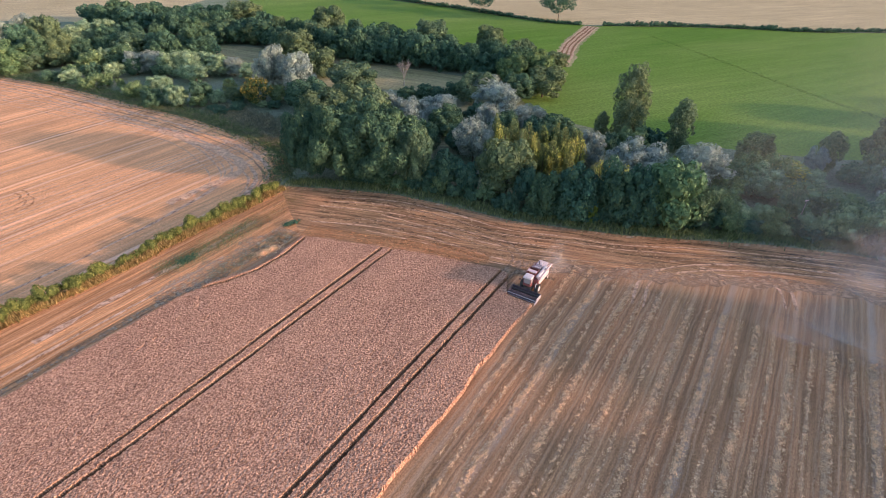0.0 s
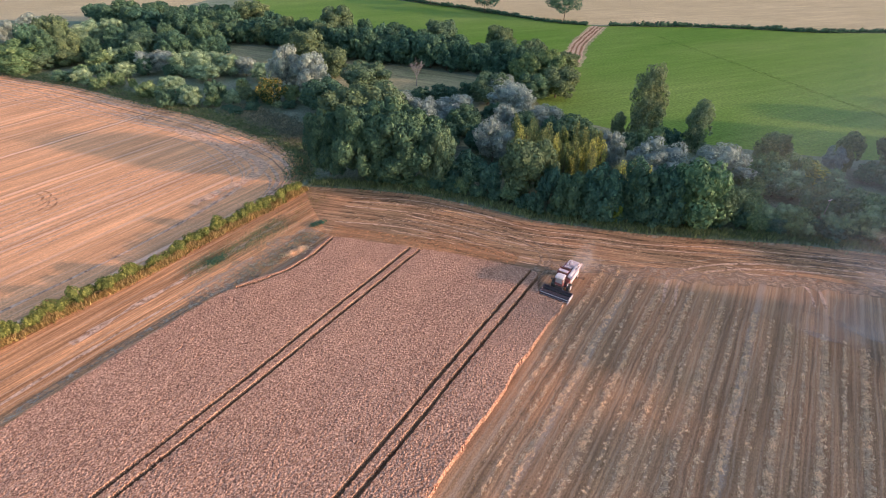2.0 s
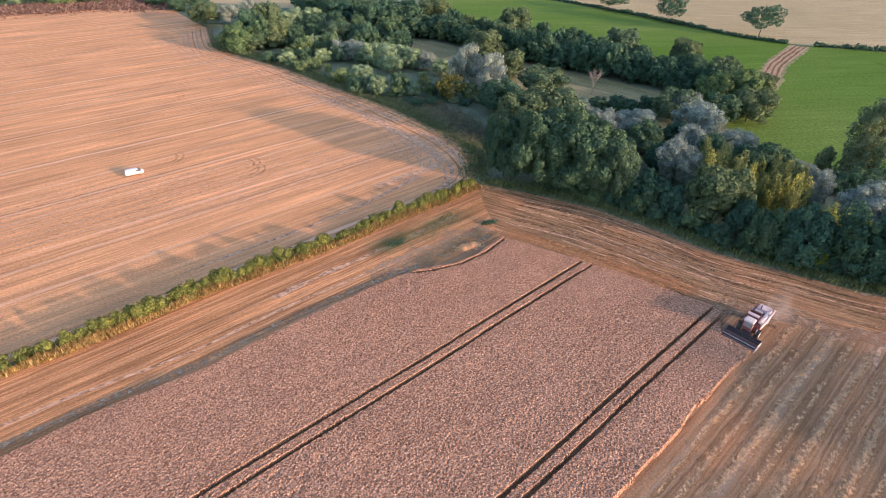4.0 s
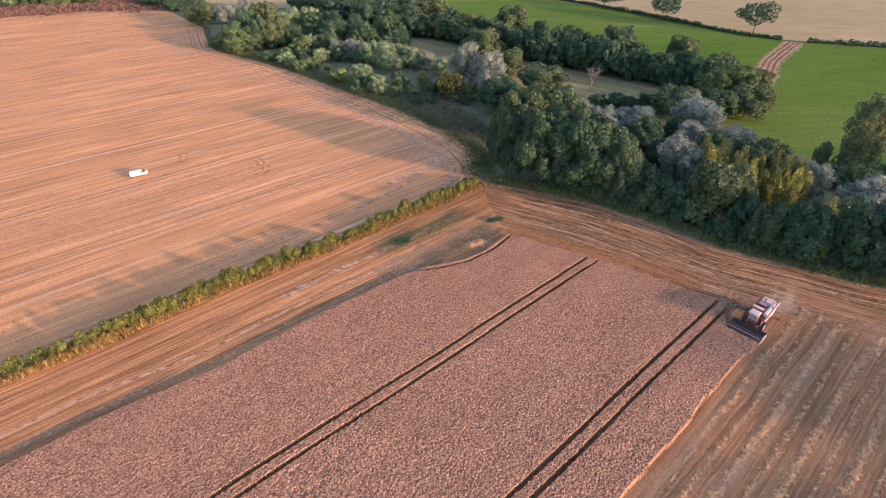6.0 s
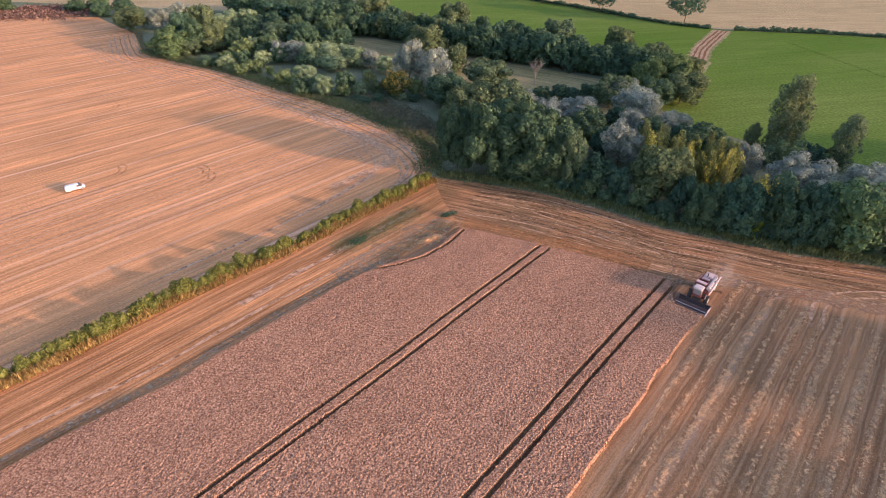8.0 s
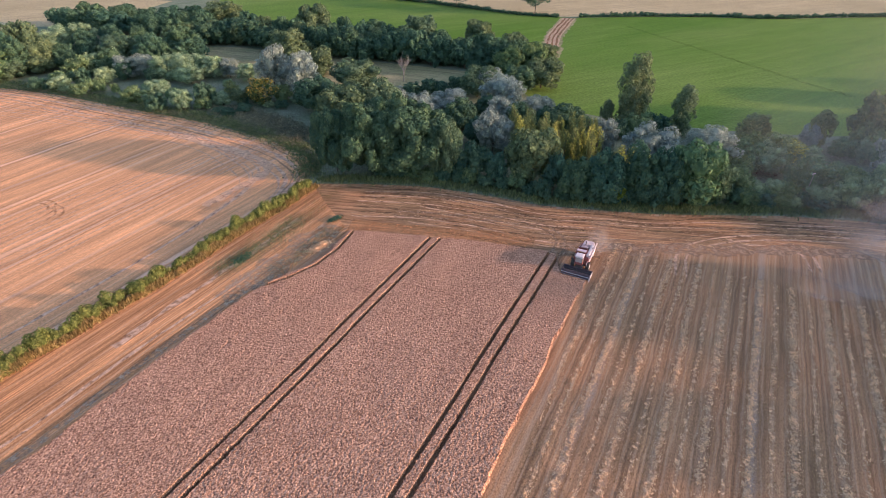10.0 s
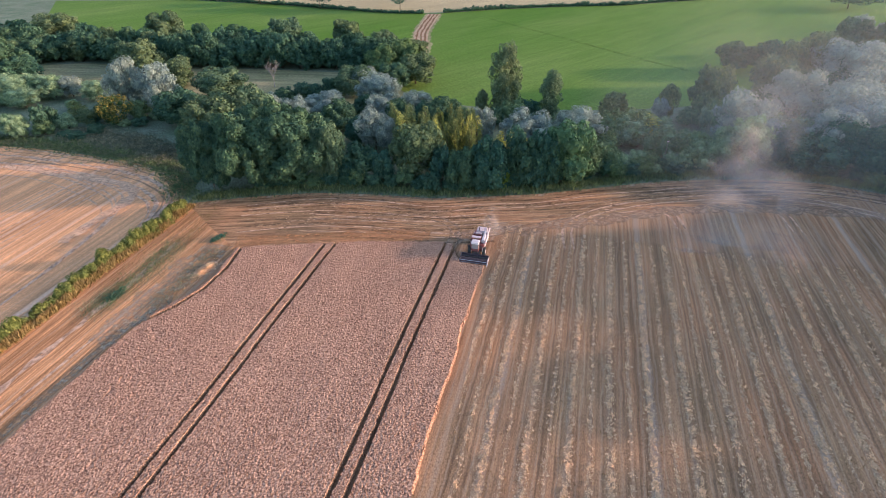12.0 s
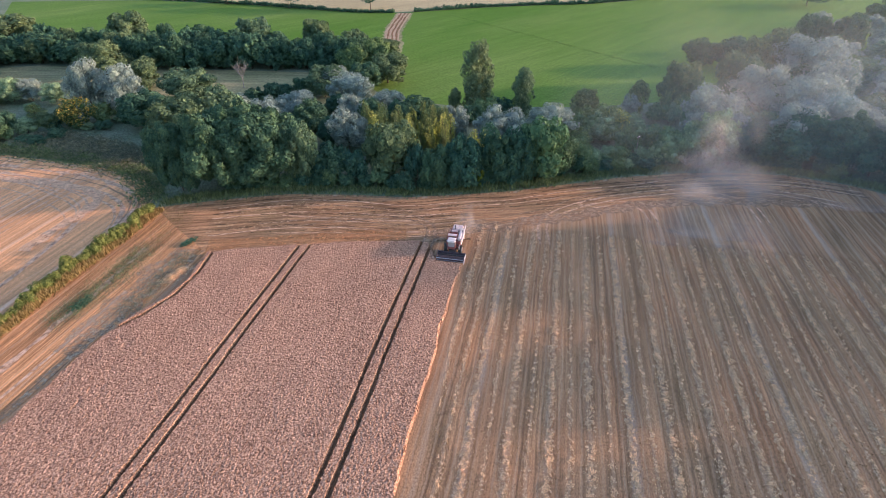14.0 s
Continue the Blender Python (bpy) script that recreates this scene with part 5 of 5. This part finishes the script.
def combine_harvester():
    root = tagged(new("combine_harvester"), "faded red and cream combine harvester cutting the wheat", "combine harvester")
    W = 2.75                                                     # half the header's width
    # header: deep dark platform, ends, knife, auger, reel and its pale top bar
    bm = bmesh.new()
    block(bm, -W, W, 2.75, 4.75, 0.18, 0.28, bevel=0.02)
    block(bm, -W, W, 2.68, 2.80, 0.2, 0.95, bevel=0.02)
    header = part("header", bm, M_RAKE, root, "wide dark cutting header")
    for s in (-1, 1):
        bm = bmesh.new()
        block(bm, s * W - 0.06, s * W + 0.06, 2.7, 4.8, 0.15, 0.95, taper=(1, 0.85), bevel=0.02)
        limb(bm, (s * W, 4.7, 0.35), (s * W, 5.5, 0.12), 0.16, 0.03)
        part("divider", bm, M_CREAM if s < 0 else M_RAKE, header, "pointed crop divider")
    bm = bmesh.new()
    block(bm, -W, W, 4.72, 4.85, 0.16, 0.2, bevel=0.0)
    for i in range(72):
        x = -W + (i + 0.5) * 2 * W / 72
        limb(bm, (x, 4.8, 0.18), (x, 4.94, 0.18), 0.02, 0.005, 4)
    part("knife_bar", bm, M_STEEL, header)
    bm = bmesh.new()
    disc(bm, 0, 3.2, 0.52, 0.18, 2 * W - 0.1, 14)
    for i in range(60):
        x = -W + 0.1 + i * (2 * W - 0.2) / 59
        a = i * 0.7 * (1 if x < 0 else -1)
        block(bm, x - 0.015, x + 0.06, 3.2 + 0.2 * math.cos(a) - 0.08, 3.2 + 0.2 * math.cos(a) + 0.08, 0.52 + 0.2 * math.sin(a) - 0.08, 0.52 + 0.2 * math.sin(a) + 0.08, bevel=0.0)
    part("auger", bm, M_DARK, header)
    reel = bmesh.new()
    disc(reel, 0, 4.6, 0.85, 0.06, 2 * W - 0.15, 10)
    for i in range(5):
        a = i / 5 * 6.283 + 0.2
        y, z = 4.6 + 0.33 * math.cos(a), 0.85 + 0.33 * math.sin(a)
        block(reel, -W + 0.1, W - 0.1, y - 0.035, y + 0.035, z - 0.04, z + 0.04, bevel=0.0)
        for k in range(7):
            x = -W + 0.15 + k * (2 * W - 0.3) / 6
            limb(reel, (x, 4.6, 0.85), (x, y, z), 0.03, 0.03, 4)
        for k in range(36):
            x = -W + 0.15 + k * (2 * W - 0.3) / 35
            limb(reel, (x, y, z), (x, y + 0.03, z - 0.2), 0.012, 0.008, 3)
    part("reel", reel, M_RAKE, header, "dark steel reel with tines")
    boxed("top_beam", header, M_STEEL, -W, W, 4.98, 5.08, 0.78, 0.88, label="pale steel reel beam", bevel=0.03)
    for s in (-1, 1):
        bm = bmesh.new()
        limb(bm, (s * (W - 0.02), 2.8, 0.95), (s * (W - 0.02), 5.05, 0.84), 0.06, 0.05)
        part("reel_arm", bm, M_RAKE, header)
    # feeder, body, cab
    bm = bmesh.new()
    block(bm, -0.7, 0.7, 1.6, 2.75, 0.5, 1.3, bevel=0.06)
    part("feeder_house", bm, M_DARK, root)
    boxed("body", root, M_RED, -1.4, 1.4, -4.0, 1.5, 1.0, 2.5, label="faded red sheet-metal body", bevel=0.1)
    for s in (-1, 1):
        boxed("side_panel", root, M_PINK, s * 1.44 - 0.04, s * 1.44 + 0.04, -3.5, 1.0, 1.25, 2.4, label="dusty pale side panel", bevel=0.03)
    boxed("side_panel", root, M_CREAM, -1.5, -0.62, -3.3, 0.95, 2.5, 3.1, label="long cream engine and tank shoulder", bevel=0.16, taper=(0.75, 0.94))
    cab = boxed("cab", root, M_RED, -0.55, 0.95, 1.2, 2.6, 1.45, 2.0, bevel=0.05)
    boxed("cab_glass", cab, M_SKY_GLASS, -0.52, 0.92, 1.27, 2.57, 2.0, 3.15, label="cab windows with a pale sky reflection painted in", taper=(0.96, 0.92), bevel=0.06)
    for x in (-0.5, 0.9):
        for y in (1.3, 2.52):
            bm = bmesh.new()
            limb(bm, (x, y, 1.95), (0.2 + (x - 0.2) * 0.96, y, 3.17), 0.05, 0.05, 6)
            part("pillar", bm, M_RED, cab)
    boxed("cab_roof", cab, M_CREAM, -0.65, 1.05, 1.1, 2.8, 3.15, 3.4, label="cream cab roof", taper=(0.9, 0.9), bevel=0.1)
    for x in (-0.4, -0.05, 0.45, 0.8):
        bm = bmesh.new()
        bmesh.ops.create_cone(bm, cap_ends=True, segments=12, radius1=0.09, radius2=0.07, depth=0.08, matrix=pose(x, 2.8, 3.26, 90, 0, 0))
        part("work_light", bm, M_LAMP, cab)
    for s, x in ((-1, -0.6), (1, 1.0)):
        bm = bmesh.new()
        limb(bm, (x, 2.55, 2.95), (x + s * 0.5, 2.8, 2.9), 0.025, 0.025, 5)
        block(bm, x + s * 0.5 - 0.12, x + s * 0.5 + 0.12, 2.78, 2.83, 2.5, 2.93, bevel=0.015)
        part("mirror", bm, M_DARK, cab)
    # grain tank with an open top and grain in it
    bm = bmesh.new()
    for x0, x1, y0, y1 in ((-0.55, 1.35, 0.7, 0.8), (-0.55, 1.35, -1.1, -1.0), (-0.55, -0.45, -1.0, 0.7), (1.25, 1.35, -1.0, 0.7)):
        block(bm, x0, x1, y0, y1, 2.5, 3.2, bevel=0.02)
    tank = part("grain_tank", bm, M_RED, root, "open red grain tank")
    bm = bmesh.new()
    block(bm, -0.44, 1.24, -0.98, 0.68, 2.51, 2.75, taper=(0.6, 0.5), bevel=0.1)
    part("grain", bm, M_GRAIN, tank, "golden heap of grain")
    boxed("tank_cover", tank, M_PINK, -0.5, 1.3, -0.35, 0.45, 3.2, 3.26, label="dusty pink tank lid", bevel=0.02)
    # engine deck, rear hood and chopper
    boxed("engine_deck", root, M_DARK, -0.55, 1.2, -2.4, -1.2, 2.5, 2.8, bevel=0.08)
    boxed("engine_cover", root, M_PINK, -0.4, 1.0, -2.2, -1.7, 2.8, 3.0, label="dusty pink engine cover", bevel=0.08)
    bm = bmesh.new()
    disc(bm, -1.25, -2.0, 2.75, 0.42, 0.14, 20)
    part("radiator_screen", bm, M_DARK, root)
    boxed("rear_hood", root, M_PINK, -1.1, 1.1, -5.0, -2.5, 1.6, 2.9, label="pale sloping straw hood", taper=(0.9, 0.75), bevel=0.15)
    boxed("straw_chopper", root, M_DARK, -1.1, 1.1, -5.3, -4.5, 0.95, 1.65, bevel=0.08)
    bm = bmesh.new()
    limb(bm, (0.35, -2.9, 2.9), (0.35, -2.9, 3.7), 0.08, 0.08, 10)
    part("exhaust", bm, M_DARK, root)
    # unloading auger folded back along the side
    bm = bmesh.new()
    limb(bm, (-1.62, 0.9, 2.75), (-1.5, -4.2, 2.95), 0.15, 0.15, 12)
    limb(bm, (-1.1, 0.9, 2.1), (-1.62, 0.95, 2.8), 0.18, 0.16, 12)
    limb(bm, (-1.5, -4.2, 2.95), (-1.5, -4.5, 2.75), 0.17, 0.14, 12)
    part("unloading_auger", bm, M_PINK, root, "dusty pink unloading tube folded back")
    bm = bmesh.new()
    bmesh.ops.create_uvsphere(bm, u_segments=12, v_segments=8, radius=0.12, matrix=pose(0.1, -3.6, 2.98))
    part("beacon", bm, M_LAMP, root, "pale round beacon lamp")
    # ladder and rails
    bm = bmesh.new()
    for y in (1.55, 2.05):
        limb(bm, (-1.35, y, 0.6), (-1.25, y, 2.1), 0.03, 0.03, 5)
    for i in range(5):
        limb(bm, (-1.35 + 0.02 * i, 1.55, 0.7 + 0.3 * i), (-1.35 + 0.02 * i, 2.05, 0.7 + 0.3 * i), 0.03, 0.03, 5)
    part("ladder", bm, M_STEEL, root)
    for s in (-1, 1):
        wheel(root, s * 1.45, 1.3, 0.85, 0.62)
        wheel(root, s * 1.2, -3.5, 0.55, 0.4)
    bm = bmesh.new()
    limb(bm, (-1.5, 1.3, 0.85), (1.5, 1.3, 0.85), 0.14, 0.14, 8)
    limb(bm, (-1.2, -3.5, 0.55), (1.2, -3.5, 0.55), 0.1, 0.1, 8)
    part("axle", bm, M_DARK, root)
    return root


combine_harvester().matrix_basis = pose(16.73, 77.67, 0.02, 0, 0, 146.9)


# ---- the white van ----
def white_van():
    root = tagged(new("van"), "small white van parked on the stubble", "van")
    bm = bmesh.new()
    block(bm, -0.9, 0.9, -2.45, 1.3, 0.45, 1.12, bevel=0.12)
    block(bm, -0.88, 0.88, -2.4, 1.1, 1.0, 1.85, taper=(0.84, 0.93), bevel=0.14)
    block(bm, -0.88, 0.88, 1.2, 2.4, 0.45, 1.1, taper=(0.92, 0.92), bevel=0.12)
    body = part("body", bm, M_WHITE, root, "white painted body")
    bm = bmesh.new()
    vs = [bm.verts.new(c) for c in ((-0.78, 1.78, 1.1), (0.78, 1.78, 1.1), (0.72, 1.25, 1.8), (-0.72, 1.25, 1.8), (-0.72, 1.0, 1.1), (0.72, 1.0, 1.1), (0.68, 1.0, 1.78), (-0.68, 1.0, 1.78))]
    for q in ((0, 1, 2, 3), (5, 4, 7, 6), (4, 0, 3, 7), (1, 5, 6, 2), (3, 2, 6, 7), (4, 5, 1, 0)):
        bm.faces.new([vs[i] for i in q])
    part("windscreen", bm, M_GLASS, root, "dark windscreen")
    for s in (-1, 1):
        boxed("side_window", root, M_GLASS, s * 0.885 - 0.02, s * 0.885 + 0.02, 0.35, 1.1, 1.2, 1.7, bevel=0.01)
        boxed("headlight", root, M_LAMP, s * 0.62 - 0.16, s * 0.62 + 0.16, 2.33, 2.42, 0.75, 0.95, bevel=0.02)
        boxed("tail_light", root, M_RED, s * 0.8 - 0.07, s * 0.8 + 0.07, -2.48, -2.42, 0.9, 1.3, bevel=0.01)
        for y in (1.55, -1.55):
            wheel(root, s * 0.8, y, 0.33, 0.22)
    boxed("bumper", root, M_DARK, -0.85, 0.85, 2.3, 2.5, 0.4, 0.62, bevel=0.05)
    boxed("bumper", root, M_DARK, -0.85, 0.85, -2.55, -2.4, 0.4, 0.6, bevel=0.04)
    return root


white_van().matrix_basis = pose(-127.6, 97.0, 0.012, 0, 0, -41) @ Matrix.Diagonal((0.92, 0.9, 0.86, 1))


# ---- perch at the wood's edge ----
def perch_post(x, y):
    root = tagged(new("post"), "thin post with a pale crossbar by the trees", "post")
    bm = bmesh.new()
    limb(bm, (0, 0, -0.2), (0, 0, 7.5), 0.09, 0.06, 8)
    part("pole", bm, M_BLEACHED, root)
    bm = bmesh.new()
    block(bm, -0.7, 0.5, -0.06, 0.06, 7.4, 7.56, bevel=0.02)
    part("crossbar", bm, M_CREAM, root, "pale wooden crossbar")
    root.matrix_basis = pose(x, y, 0, 0, 0, 20)


perch_post(76.5, 97.6)


# ---- dust in the air ----
def dust_material(name, thick, colour, grain, shape, seed, clear):
    """Thin dust: mostly clear, thickest in the middle of its own cloud, with drifting wisps."""
    m, n, l, bsdf = base_material(name, 1.0)
    tc = n.new("ShaderNodeTexCoord")
    mp = n.new("ShaderNodeMapping")
    mp.vector_type = "TEXTURE"
    mp.inputs["Scale"].default_value = shape
    l.new(tc.outputs["Object"], mp.inputs[0])
    g = n.new("ShaderNodeTexGradient")
    g.gradient_type = "SPHERICAL"
    l.new(mp.outputs[0], g.inputs[0])
    w = n.new("ShaderNodeTexNoise")
    w.noise_dimensions = "4D"
    w.inputs["W"].default_value = seed
    w.inputs["Scale"].default_value, w.inputs["Detail"].default_value, w.inputs["Distortion"].default_value = grain, 5.0, 0.8
    l.new(tc.outputs["Object"], w.inputs[0])
    r = ramp_of(n, [(0.38, (clear, clear, clear)), (0.68, (1.0, 1.0, 1.0))])
    l.new(w.outputs[0], r.inputs[0])
    a = n.new("ShaderNodeMath")
    a.operation = "MULTIPLY"
    l.new(g.outputs["Fac"], a.inputs[0])
    l.new(r.outputs[0], a.inputs[1])
    k = n.new("ShaderNodeMath")
    k.operation, k.use_clamp = "MULTIPLY", True
    k.inputs[1].default_value = thick
    l.new(a.outputs[0], k.inputs[0])
    tr, di, cl = n.new("ShaderNodeBsdfTranslucent"), n.new("ShaderNodeBsdfDiffuse"), n.new("ShaderNodeBsdfTransparent")
    for s in (tr, di):
        s.inputs[0].default_value = (*colour, 1)
    both, out = n.new("ShaderNodeMixShader"), n.new("ShaderNodeMixShader")
    l.new(di.outputs[0], both.inputs[1])
    l.new(tr.outputs[0], both.inputs[2])
    l.new(k.outputs[0], out.inputs[0])
    l.new(cl.outputs[0], out.inputs[1])
    l.new(both.outputs[0], out.inputs[2])
    l.new(out.outputs[0], n["Material Output"].inputs[0])
    return m


def dust_cloud(x, y, z, wide, tall, turn, thick, grain, seed, label, colour=(0.72, 0.62, 0.58), clear=0.05):
    """A drift of dust: a few billowing layers one behind the other."""
    rng = np.random.default_rng(seed)
    mat = dust_material("dust", thick, colour, grain, (wide, wide, tall), seed, clear)
    n, m = 28, 20
    s, t = np.meshgrid(np.linspace(-1, 1, n), np.linspace(-1, 1, m), indexing="ij")
    verts, faces = [], []
    for k, deep in enumerate((-0.16, 0.16)):
        bulge = (lattice_noise(s * 3 + 9, t * 3 + 9, 1.0, seed + k) - 0.5) * 0.3
        p = np.stack([s * wide, (deep + bulge) * wide, np.maximum(t * tall, 0.05 - z)], -1).reshape(-1, 3)
        i = np.arange(n * m).reshape(n, m)
        q = np.stack([i[:-1, :-1], i[1:, :-1], i[1:, 1:], i[:-1, 1:]], -1).reshape(-1, 4) + len(verts)
        verts += p.tolist()
        faces += q.tolist()
    ob = mesh_object("dust_cloud", verts, faces, mat, smooth=True)
    ob.visible_shadow = False
    ob.matrix_basis = pose(x, y, z, 0, 0, turn)
    return tagged(ob, label, "dust", kind="stuff")


dust_cloud(88, 84, 6, 6, 11, -42, 0.42, 0.22, 3, "pinkish column of dust rising from the stubble", (0.62, 0.52, 0.49))
dust_cloud(91, 85, 13, 10, 12, -42, 0.26, 0.18, 4, "pinkish plume of dust above the trees", (0.62, 0.53, 0.50))
dust_cloud(80, 75, 4, 15, 9, -40, 0.46, 0.14, 5, "thin dust drifting low over stubble", (0.62, 0.58, 0.57))
dust_cloud(64, 62, 3, 20, 7, -35, 0.28, 0.12, 6, "thin dust drifting low over stubble", (0.62, 0.58, 0.57))
# Wide veil: dust haze plus sun glare, painted on sheets to lighten the wood.
dust_cloud(118, 74, 16, 74, 40, -30, 0.20, 0.03, 7, "wide thin veil of dust and painted glare before the trees", (0.68, 0.63, 0.60), 0.8)
dust_cloud(21, 81, 3.0, 6, 4.5, 33, 0.42, 0.3, 8, "chaff dust behind the combine harvester", (0.62, 0.56, 0.52))
